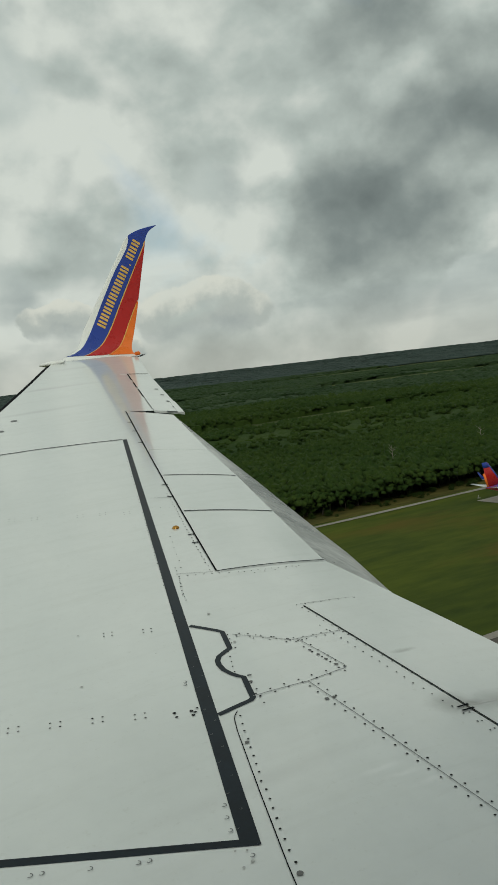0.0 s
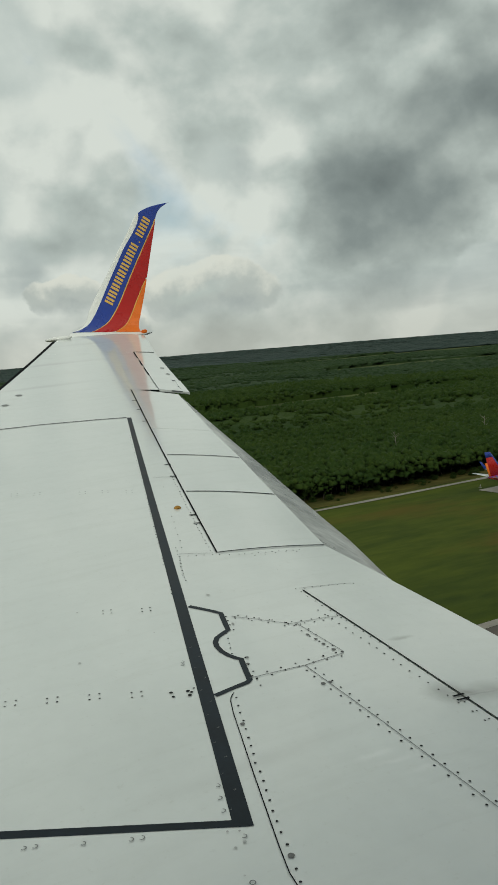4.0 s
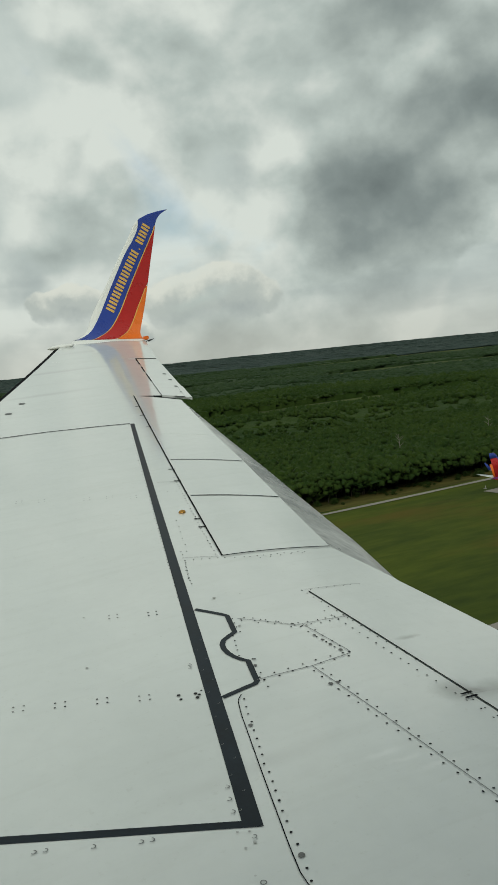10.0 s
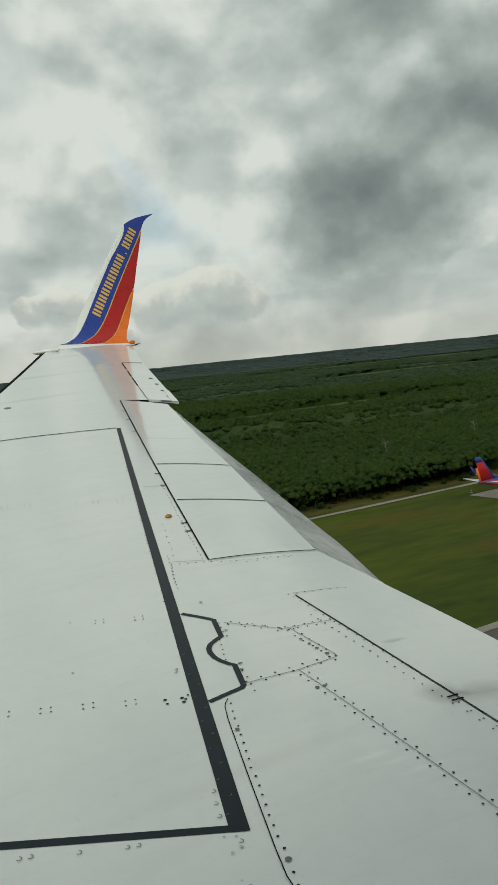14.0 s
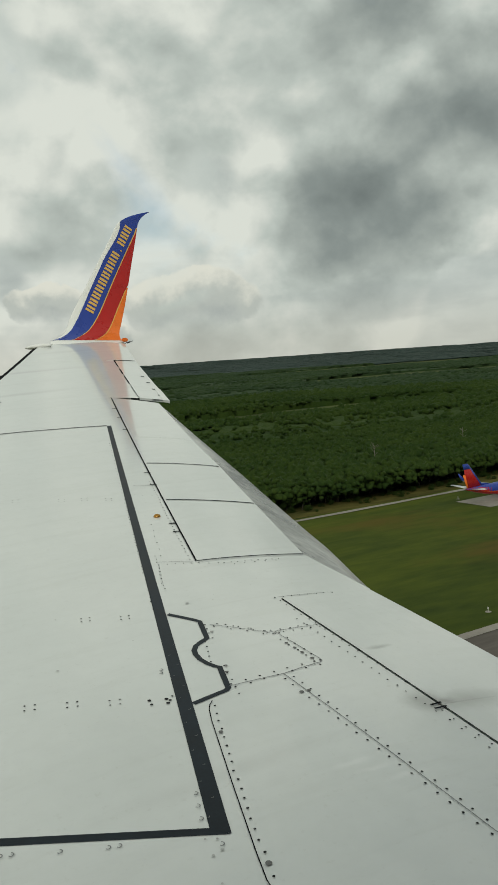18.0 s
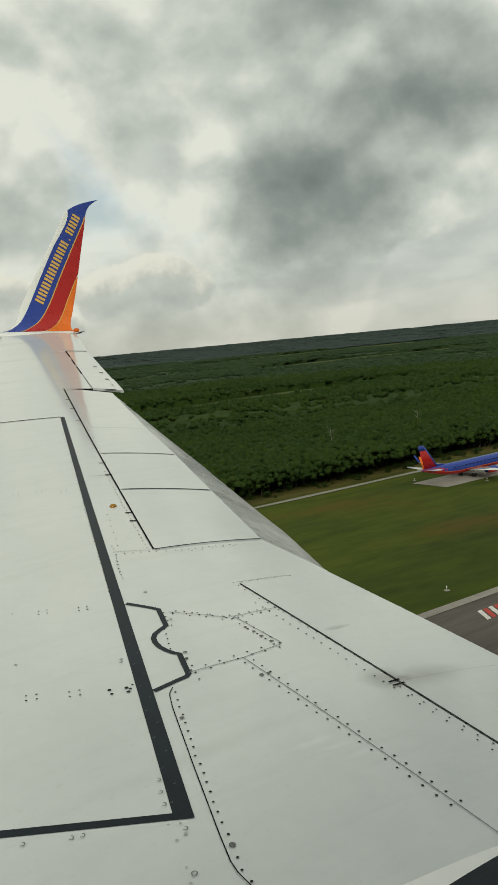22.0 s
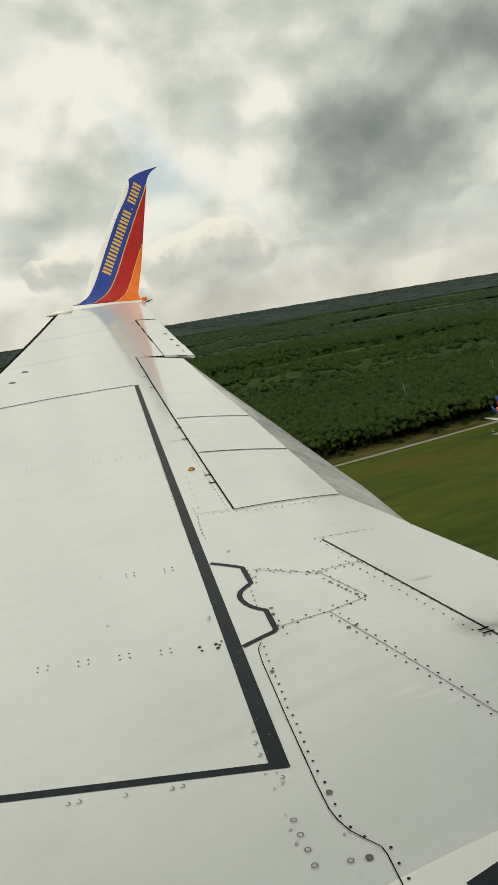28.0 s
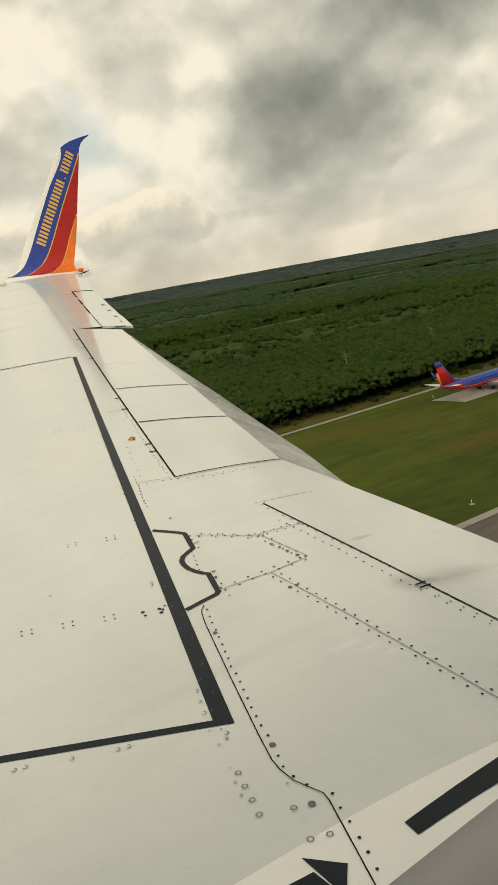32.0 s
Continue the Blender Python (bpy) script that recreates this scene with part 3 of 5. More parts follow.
def build_rivets():
    rows = []
    rows.append(along((5.41, 0.096), (5.0, 0.083), 0.062, 0.0065) + along((4.94, 0.082), (4.17, 0.088), 0.062, 0.0065))
    rows.append(along((4.106, 0.106), (4.05, 0.135), 0.05, 0.0065) + along((3.977, 0.200), (3.55, 0.206), 0.066, 0.007))
    for off in (0.026, -0.026):
        rows.append(along((5.62, 0.51), (4.35, 0.965), 0.068, 0.0075, off))
    for off in (0.02, -0.02):
        rows.append(along((5.585, 0.22), (5.775, 0.70), 0.075, 0.007, off))
        rows.append(along((5.80, 0.71), (6.15, 0.575), 0.075, 0.007, off))
        rows.append(along((6.30, 0.26), (6.17, 0.51), 0.09, 0.005, off))
        rows.append(along((6.17, 0.56), (6.26, 0.85), 0.055, 0.005, off))
    rows.append(along((6.62, 0.715), (5.416, 1.148), 0.075, 0.005) + along((5.266, 1.158), (4.6, 1.40), 0.075, 0.005))
    rows.append(along((6.347, 0.748), (5.328, 1.10), 0.066, 0.0055) + along((5.261, 1.129), (4.7, 1.32), 0.075, 0.005))
    rows.append(along((6.667, 0.700), (6.775, 1.09), 0.055, 0.005))
    rows.append(along((7.315, 0.33), (7.301, 0.455), 0.045, 0.005) + along((7.305, 0.50), (7.385, 0.90), 0.05, 0.005))
    rows.append(along((7.275, 0.56), (7.355, 0.87), 0.065, 0.0045))
    rows.append(along((7.285, 0.053), (7.0, 0.034), 0.07, 0.0045) + along((9.0, 0.04), (8.95, 0.254), 0.06, 0.004) + along((8.2, 0.10), (7.5, 0.09), 0.12, 0.004))
    rows.append(along((6.30, 0.316), (6.19, 0.513), 0.06, 0.0055) + along((6.30, 0.25), (6.17, 0.53), 0.075, 0.0055))
    rows.append(along((7.40, 0.275), (9.4, 0.215), 0.07, 0.006))
    rows.append(along((7.33, 0.06), (7.32, 0.28), 0.05, 0.004))
    for a, b, st in (((8.6, -0.055), (6.6, -0.062), 0.06), ((7.5, 0.05), (6.9, 0.045), 0.06), ((11.0, -0.05), (8.6, -0.055), 0.10)):
        rows.append(along(a, b, st, 0.0045))
    rows.append(along((6.32, 0.20), (6.14, 0.21), 0.06, 0.005) + along((6.10, 0.165), (5.86, 0.155), 0.06, 0.005) + along((5.80, 0.215), (5.50, 0.23), 0.07, 0.006))
    spots = sorted((spot for row in rows for spot in row), key=lambda e: e[0])
    heads = []
    for k in range(3):
        bm = bmesh.new()
        r = (0.9, 1.0, 1.1)[k] * 0.0056
        rim = [bm.verts.new((r * math.cos(a), r * math.sin(a), 0.0)) for a in [e * math.tau / 10 for e in range(10)]]
        top = [bm.verts.new((0.7 * r * math.cos(a), 0.7 * r * math.sin(a), 0.0012)) for a in [e * math.tau / 10 for e in range(10)]]
        for e in range(10):
            bm.faces.new((rim[e], rim[(e + 1) % 10], top[(e + 1) % 10], top[e]))
        bm.faces.new(top)
        me = bpy.data.meshes.new("rivet")
        bm.to_mesh(me)
        bm.free()
        me.materials.append(RIVET)
        heads.append(me)
    for p, q, r in spots[:300]:
        ob = new("rivet", heads[0 if r < 0.0052 else 1 if r < 0.0068 else 2])
        ob.parent = wing
        c = on_wing(p, q, 0.0036)
        tilt = (on_wing(p + 0.02, q) - on_wing(p, q)).cross(on_wing(p, q + 0.02) - on_wing(p, q))
        if tilt.z < 0:
            tilt = -tilt
        ob.matrix_basis = Matrix.Translation(c) @ tilt.to_track_quat("Z", "Y").to_matrix().to_4x4()
    bm = bmesh.new()
    discs(bm, spots[300:], 0.0048)
    tagged(part("rivet_field", bm, RIVET, wing), kind="stuff")
    # larger access fasteners
    for p, q, r in ((5.178, 0.083, 0.013), (4.301, 0.090, 0.015), (3.956, 0.12, 0.016), (5.73, 0.215, 0.012), (5.80, 0.225, 0.010), (5.47, 0.533, 0.014), (5.482, 0.572, 0.012),
                    (6.02, 0.60, 0.012), (5.96, 0.63, 0.012), (5.90, 0.655, 0.013), (5.83, 0.69, 0.014)):
        bm = bmesh.new()
        discs(bm, [(p, q, r * 0.85)], 0.005, 12)
        part("access_fastener", bm, FASTENER, wing)
    # clusters of four flush screws, and ring marks
    for p, q in ((5.592, -0.557), (5.611, -0.755), (5.562, -0.358), (6.558, -0.463), (6.53, -0.236), (5.63, -0.95)):
        bm = bmesh.new()
        discs(bm, [(p + dp, q + dq, 0.0055) for dp in (-0.022, 0.022) for dq in (-0.024, 0.024)], 0.003)
        tagged(part("screw_cluster", bm, RIVET if (p, q) in ((5.592, -0.557), (5.611, -0.755), (6.53, -0.236)) else FASTENER, wing), kind="stuff")
    for p, q in ((5.80, -0.112), (5.83, -0.108), (4.60, -0.10), (4.68, -0.10), (4.76, -0.095), (4.203, -0.065), (4.127, -0.061), (4.052, -0.056),
                 (3.978, -0.053), (3.961, 0.06), (3.81, 0.064), (3.807, 0.127), (4.52, -0.45), (4.52, -0.41), (4.54, -0.62), (4.565, -0.79), (4.565, -0.83), (4.44, -0.05)):
        bm = bmesh.new()
        ring = [(p + 0.010 * math.cos(a), q + 0.010 * math.sin(a)) for a in [k * math.tau / 14 for k in range(10 if p > 4.3 else 15)]]
        ribbon(bm, ring, 0.004, 0.0046, 1)
        part("fastener_ring", bm, SEAM_GREY, wing)
    # faint sealed rings and specks left on the paint
    for p, q, r in ((6.645, 0.147, 0.014), (6.218, 0.224, 0.013), (6.674, 0.311, 0.007), (7.001, 0.656, 0.006), (5.952, -0.624, 0.010), (6.594, -0.634, 0.008), (6.207, -0.218, 0.006),
                    (4.386, -0.090, 0.008), (4.410, -0.053, 0.010), (4.241, -0.085, 0.006), (4.161, -0.086, 0.008), (4.092, -0.083, 0.009), (4.479, -0.104, 0.007), (4.472, -0.061, 0.007), (4.081, 0.076, 0.007)):
        bm = bmesh.new()
        discs(bm, [(p, q, r * 0.75)], 0.0044, 12)
        part("sealed_head", bm, FAINT, wing)
    for p, q in ((9.104, -1.148), (9.08, -0.959), (9.006, -0.577), (8.994, -0.387), (8.938, -0.185)):
        bm = bmesh.new()
        discs(bm, [(p + dp, q + dq, 0.006) for dp in (-0.03, 0.03) for dq in (-0.024, 0.024)], 0.003)
        tagged(part("screw_cluster", bm, SEAM_GREY, wing), kind="stuff")
    # worn heads beside and on the black line
    for p, q, r in ((5.535, -0.197, 0.0095), (5.495, -0.19, 0.008), (5.53, -0.116, 0.010), (5.515, -0.10, 0.008), (5.49, -0.112, 0.010), (5.55, -0.085, 0.006)):
        bm = bmesh.new()
        discs(bm, [(p, q, r)], 0.004, 12)
        part("worn_head", bm, RIVET, wing)
    for k in range(14):
        p, q = 6.1 - 0.115 * k, (-0.045 if k % 2 else -0.012) - 0.002 * k
        bm = bmesh.new()
        ribbon(bm, [(p + 0.006 * math.cos(a), q + 0.006 * math.sin(a)) for a in [1 + e * 0.45 for e in range(8)]], 0.0022, 0.0046, 1)
        part("fastener_ring", bm, FASTENER, wing)
    # hinge fittings at the gaps
    for p, q in ((8.2, 0.29), (8.0, 0.295), (9.3, 0.26), (9.7, 0.25), (11.5, 0.19), (12.6, 0.15), (12.1, 0.17)):
        bm = bmesh.new()
        ribbon(bm, [(p, q - 0.055), (p - 0.003, q + 0.004)], 0.020, 0.005)
        part("hinge_fitting", bm, SEALANT_SHADE, wing)
    for way_ in ([(5.314, 1.122), (5.329, 1.156), (5.347, 1.191)], [(5.279, 1.128), (5.295, 1.166), (5.311, 1.202)]):
        bm = bmesh.new()
        ribbon(bm, way_, 0.0120, 0.007, 0.02)
        part("hinge_fitting", bm, SEALANT_SHADE, wing)
    for p, q in ((14.774, 0.670), (14.34, 0.708), (13.884, 0.740), (13.491, 0.774)):
        bm = bmesh.new()
        ribbon(bm, [(p, q), (p - 0.01, q + 0.05)], 0.05, 0.006)
        part("wick_base", bm, SEAM_DARK, wing)
    for p, q in ((12.702, -1.466), (13.233, -1.326)):
        bm = bmesh.new()
        discs(bm, [(p, q, 0.045)], 0.004, 12)
        part("filler_cap", bm, SEAM_GREY, wing)
    # amber tie-down eye
    bm = bmesh.new()
    bmesh.ops.create_uvsphere(bm, u_segments=16, v_segments=8, radius=0.030, matrix=Matrix.Translation(on_wing(8.395, 0.164, 0.0)) @ Matrix.Diagonal((1, 1, 0.75, 1)))
    part("tie_down_eye", bm, AMBER, wing, "small amber brass dome", True)


build_rivets()


# ---- winglet ----
def wl_y(h):
    return 17.05 + 0.2 * h - 0.5 * math.exp(-max(h, -0.3) / 0.25)


def smooth_curve(points):
    """A curve x(h) through points (x, h), smooth and without overshoot."""
    xs, hs = np.array([e[0] for e in points]), np.array([e[1] for e in points])
    slope = np.diff(xs) / np.diff(hs)
    m = np.concatenate(([slope[0]], [0.0 if a * b <= 0 else 2 * a * b / (a + b) for a, b in zip(slope, slope[1:])], [slope[-1]]))

    def at(h):
        h = min(max(h, hs[0]), hs[-1])
        k = min(int(np.searchsorted(hs, h, "right")) - 1, len(hs) - 2)
        w = hs[k + 1] - hs[k]
        t = (h - hs[k]) / w
        return float(xs[k] * (2 * t ** 3 - 3 * t ** 2 + 1) + m[k] * w * (t ** 3 - 2 * t ** 2 + t) + xs[k + 1] * (3 * t ** 2 - 2 * t ** 3) + m[k + 1] * w * (t ** 3 - t ** 2))

    return at


le_x = smooth_curve([(4.95, 0.0), (5.03, 0.10), (5.18, 0.15), (5.36, 0.22), (5.49, 0.34), (5.61, 0.51), (5.916, 0.88), (6.178, 1.20), (6.482, 1.585), (6.807, 1.987), (7.03, 2.27), (7.09, 2.315), (7.30, 2.405), (7.52, 2.455), (7.80, 2.494)])
te_x = smooth_curve([(6.33, 0.0), (6.38, 0.075), (6.585, 0.326), (6.778, 0.649), (6.955, 1.028), (7.135, 1.45), (7.405, 2.078), (7.455, 2.205), (7.53, 2.32), (7.62, 2.40), (7.81, 2.494)])


winglet = part("winglet", bmesh.new(), WHITE, wing, "upswept winglet painted blue, red and orange with gold bars")


def build_winglet():
    bm = bmesh.new()
    hs = [-0.07, -0.035] + [2.494 * (1 - (1 - (k / 80) ** 1.3) ** 1.6) for k in range(81)]
    rows = []
    for h in hs:
        a, b = le_x(h), te_x(h)
        c = max(b - a, 0.03)
        ring = []
        for k in range(40):
            u = k / 40 * math.tau
            s = 0.5 - 0.5 * math.cos(u)
            t = 0.035 * c * math.sin(u) * (1.5 - s)
            ring.append(bm.verts.new((a + c * s, wl_y(h) + 0.02 - t, 2.55 + h + (0.03 * t if h < 0.3 else 0))))
        rows.append(ring)
    for r0, r1 in zip(rows, rows[1:]):
        for k in range(40):
            bm.faces.new((r0[k], r0[(k + 1) % 40], r1[(k + 1) % 40], r1[k]))
    bmesh.ops.recalc_face_normals(bm, faces=bm.faces[:])
    part("winglet_body", bm, WHITE, winglet, smooth=True)

    def face_pt(x, h, lift):
        a, b = le_x(h), te_x(h)
        c = max(b - a, 0.01)
        s = min(max((x - a) / c, 0.0), 1.0)
        t = 0.035 * c * 2 * math.sqrt(s * (1 - s)) * (1.5 - s)
        return Vector((x, wl_y(h) + 0.02 - t - lift, 2.55 + h + lift * 0.3))

    blue_edge = smooth_curve([(4.90, 0.0), (5.00, 0.08), (5.162, 0.13), (5.366, 0.19), (5.51, 0.27), (5.63, 0.375), (5.786, 0.546), (6.172, 1.057), (6.563, 1.577), (7.074, 2.24), (7.09, 2.32)])
    red_edge = smooth_curve([(5.30, 0.0), (5.498, 0.10), (5.629, 0.14), (5.833, 0.225), (6.023, 0.367), (6.219, 0.57), (6.558, 1.015), (6.924, 1.50), (7.347, 2.048), (7.50, 2.24), (8.40, 2.33)])
    orange_edge = smooth_curve([(5.75, 0.0), (5.939, 0.06), (6.161, 0.15), (6.37, 0.32), (6.629, 0.633), (6.873, 0.946), (6.96, 1.05), (9.0, 1.4)])
    blue_x = lambda h: max(le_x(h), blue_edge(h)) + 0.006
    red_x = lambda h: min(te_x(h), red_edge(h))
    orange_x = lambda h: min(te_x(h), orange_edge(h))

    def band(name, f0, f1, h0, h1, mat, lift, n=70):
        bm = bmesh.new()
        cols = []
        for k in range(n + 1):
            h = h0 + (h1 - h0) * (1 - (1 - k / n) ** 1.5)
            a, b = f0(h), max(f0(h) + 0.0005, f1(h))
            cols.append([bm.verts.new(face_pt(a + (b - a) * j / 8, max(h, 0.108 - 0.130 * (a + (b - a) * j / 8 - 5.25)), lift)) for j in range(9)])
        for c0, c1 in zip(cols, cols[1:]):
            for j in range(8):
                bm.faces.new((c0[j], c0[j + 1], c1[j + 1], c1[j]))
        bmesh.ops.recalc_face_normals(bm, faces=bm.faces[:])
        for f in bm.faces:
            if f.normal.y > 0:
                f.normal_flip()
        return part(name, bm, mat, winglet, smooth=True)

    back = lambda h: te_x(h) - 0.004
    band("blue_panel", blue_x, lambda h: min(red_x(h), back(h)), -0.05, 2.485, BLUE, 0.005)
    band("red_panel", red_x, lambda h: min(orange_x(h), back(h)), -0.05, 2.215, RED, 0.006)
    band("orange_panel", orange_x, back, -0.05, 0.99, ORANGE, 0.007)
    band("gold_line", lambda h: red_x(h) - 0.012, lambda h: red_x(h) + 0.012, -0.03, 2.17, GOLD, 0.008)
    band("gold_line", lambda h: orange_x(h) - 0.010, lambda h: orange_x(h) + 0.010, -0.03, 0.95, GOLD, 0.009)
    # pairs of gold bars along the blue panel
    a, b = Vector((6.000, 0.575)), Vector((7.270, 2.205))
    t = (b - a).normalized()
    n = Vector((-t.y, t.x))
    size = (b - a).length / 13
    for k in range(13):
        base = a + t * size * (k + 0.12)
        strokes = ((0.0, 0.30), (0.46, 0.30)) if k != 9 else ((0.25, 0.16),)
        bm = bmesh.new()
        for s0, w in strokes:
            tall = 0.165 if k != 9 else 0.035
            quad = []
            for i in range(5):
                hh = -0.075 + tall * i / 4
                quad.append((base + t * size * s0 + n * hh, base + t * size * (s0 + w) + n * hh))
            vs = [[bm.verts.new(face_pt(e.x, e.y, 0.009)) for e in pr] for pr in quad]
            for v0, v1 in zip(vs, vs[1:]):
                bm.faces.new((v0[0], v0[1], v1[1], v1[0]))
        for f in bm.faces:
            f.normal_update()
            if f.normal.y > 0:
                f.normal_flip()
        part("gold_bar", bm, GOLD, winglet)
    # tail light box and static wicks
    bm = bmesh.new()
    add_box(bm, (6.30, 16.40, 2.485), (6.40, 16.48, 2.555), 0.015)
    part("tail_light", bm, ORANGE, winglet)
    for x0, y0 in ((6.36, 16.43), (6.40, 16.40)):
        bm = bmesh.new()
        bmesh.ops.create_cone(bm, cap_ends=True, segments=6, radius1=0.010, radius2=0.005, depth=0.12, matrix=Matrix.Translation((x0 + 0.03, y0, 2.47)) @ Matrix.Rotation(radians(75 if x0 < 6.43 else 120), 4, "Y"))
        part("static_wick", bm, RUBBER, winglet)
    # wingtip lamp fairing at the nose
    bm = bmesh.new()
    bmesh.ops.create_uvsphere(bm, u_segments=16, v_segments=10, radius=1.0, matrix=Matrix.Translation(on_wing(17.33, -0.84, 0.0)) @ Matrix.Rotation(radians(-25), 4, "Z") @ Matrix.Diagonal((0.24, 0.08, 0.045, 1)))
    part("position_light", bm, WHITE, winglet, smooth=True)


build_winglet()


# ---- the aeroplane's side round the camera ----
def build_cabin():
    side = thing("fuselage_side", "blue airliner fuselage side with a rounded cabin window", "fuselage", kind="structure", m=ATT)
    bm = bmesh.new()
    R, cz = 1.88, 1.55
    xs = [-9 + 18 * k / 120 for k in range(121)]
    angs = [radians(-75 + 165 * k / 66) for k in range(67)]
    grid = [[bm.verts.new((x, R * math.cos(a), cz + R * math.sin(a))) for a in angs] for x in xs]
    for i in range(120):
        for k in range(66):
            mx, mz = (xs[i] + xs[i + 1]) / 2, cz + R * math.sin((angs[k] + angs[k + 1]) / 2)
            if -0.6 < mx < 0.75 and 1.45 < mz < 2.5:
                continue
            bm.faces.new((grid[i][k], grid[i + 1][k], grid[i + 1][k + 1], grid[i][k + 1]))
    part("outer_skin", bm, SKIN, side, "blue painted fuselage skin", True)
    # sidewall panel with the rounded window opening, drawn in towards the pane
    bm = bmesh.new()
    x0, x1, z0, z1, rad = -0.34, 0.135, 1.712, 2.26, 0.07
    loops = []
    for grow, y in ((0.55, 1.640), (0.05, 1.640), (0.02, 1.648), (0.004, 1.664), (0.0, 1.685), (0.13, 1.76)):
        ring = []
        for cx, cz_, a0 in ((x1 - rad, z1 - rad, 0), (x0 + rad, z1 - rad, 90), (x0 + rad, z0 + rad, 180), (x1 - rad, z0 + rad, 270)):
            for k in range(9):
                a = radians(a0 + 90 * k / 8)
                r = rad + grow
                ring.append(bm.verts.new((cx + r * math.cos(a), y, cz_ + r * math.sin(a))))
        loops.append(ring)
    n = len(loops[0])
    for r0, r1 in zip(loops, loops[1:]):
        for k in range(n):
            bm.faces.new((r0[k], r0[(k + 1) % n], r1[(k + 1) % n], r1[k]))
    part("window_frame", bm, CABIN, side, "grey rounded cabin window frame", True)
    bm = bmesh.new()
    add_box(bm, (-9, -1.8, 0.3), (9, 1.4, 0.36))
    part("cabin_floor", bm, CABIN, side)
    bm = bmesh.new()
    add_box(bm, (-9, -1.85, 0.3), (9, -1.75, 3.3))
    part("far_wall", bm, CABIN, side)
    return side


build_cabin()


# ---- the land ----
GROUND = -46.0


def land_material():
    m = material("forest_floor", (0.024, 0.045, 0.018), 0.9, vary=0.35, scale=0.012, second=(0.040, 0.064, 0.024), spec=0.05)
    return m


FLOOR = land_material()
GRASS = material("mown_grass", (0.038, 0.062, 0.008), 0.9, vary=0.3, scale=0.03, second=(0.080, 0.100, 0.012), stretch=(0.35, 1, 1), spec=0.08)


def add_patches(m, tone, size, lo, hi, most):
    """Broad worn patches of another tone over a material."""
    nt = m.node_tree
    b = nt.nodes["Principled BSDF"]
    co = vec_node(nt, "MULTIPLY", nt.nodes.new("ShaderNodeTexCoord").outputs["Object"], (0.35, 1.0, 1.0))
    r = ramp_node(nt, [(lo, (0, 0, 0)), (hi, (most, most, most))], "EASE")
    nt.links.new(noise_node(nt, co, size, 6, 0.6, 0.4), r.inputs[0])
    nt.links.new(mix_node(nt, r.outputs[0], b.inputs["Base Color"].links[0].from_socket, tone), b.inputs["Base Color"])


add_patches(GRASS, (0.096, 0.068, 0.012), 0.022, 0.50, 0.66, 0.75)
MARSH = material("rough_meadow", (0.044, 0.070, 0.020), 0.95, vary=0.4, scale=0.02, second=(0.084, 0.104, 0.030), stretch=(0.3, 1, 1), spec=0.08)
ASPHALT = material("asphalt", (0.095, 0.085, 0.075), 0.85, vary=0.35, scale=0.06, stretch=(0.15, 1, 1), spec=0.08)
VERGE = material("rough_verge", (0.055, 0.065, 0.018), 0.95, vary=0.4, scale=0.05, second=(0.135, 0.115, 0.032), stretch=(0.3, 1, 1), spec=0.08)
CONCRETE = material("concrete", (0.27, 0.25, 0.22), 0.85, vary=0.2, scale=0.1, spec=0.08)


def leaf_material(name, dark, lite, coarse):
    """Foliage whose clumps differ one by one and drift in hue over the land."""
    m = material(name, dark, 0.8, vary=0.3, scale=0.4, spec=0.06)
    nt = m.node_tree
    b = nt.nodes["Principled BSDF"]
    rnd = nt.nodes.new("ShaderNodeNewGeometry").outputs["Random Per Island"]
    co = nt.nodes.new("ShaderNodeTexCoord").outputs["Object"]
    drift = noise_node(nt, co, coarse, 4, 0.6)
    stand = noise_node(nt, vec_node(nt, "MULTIPLY", co, (0.35, 1.0, 1.0)), coarse * 3.5, 4, 0.6)
    f = math_node(nt, "ADD", math_node(nt, "ADD", math_node(nt, "MULTIPLY", rnd, 0.22), 0.04), math_node(nt, "MULTIPLY", math_node(nt, "ADD", drift, stand), 0.45))
    f = math_node(nt, "ADD", f, math_node(nt, "MULTIPLY", math_node(nt, "SUBTRACT", noise_node(nt, co, 0.9, 5, 0.7), 0.5), 0.9))
    r = ramp_node(nt, [(0.30, dark), (0.62, tuple((p + q) / 2 for p, q in zip(dark, lite))), (0.85, lite)], "LINEAR")
    nt.links.new(f, r.inputs[0])
    nt.links.new(r.outputs[0], b.inputs["Base Color"])
    # leaves let light through and lie every way, so a crown shades softly from top to side
    normal = nt.nodes.new("ShaderNodeNewGeometry").outputs["Normal"]
    ruffle = vec_node(nt, "SUBTRACT", noise_node(nt, co, 1.1, 5, 0.7, 0, 1), (0.5, 0.5, 0.5))
    normal = vec_node(nt, "ADD", normal, vec_node(nt, "MULTIPLY", ruffle, (5.0, 5.0, 3.0)))
    soft = vec_node(nt, "NORMALIZE", vec_node(nt, "ADD", vec_node(nt, "MULTIPLY", normal, (0.45, 0.45, 0.45)), (0.0, 0.0, 0.85)))
    nt.links.new(soft, b.inputs["Normal"])
    return m


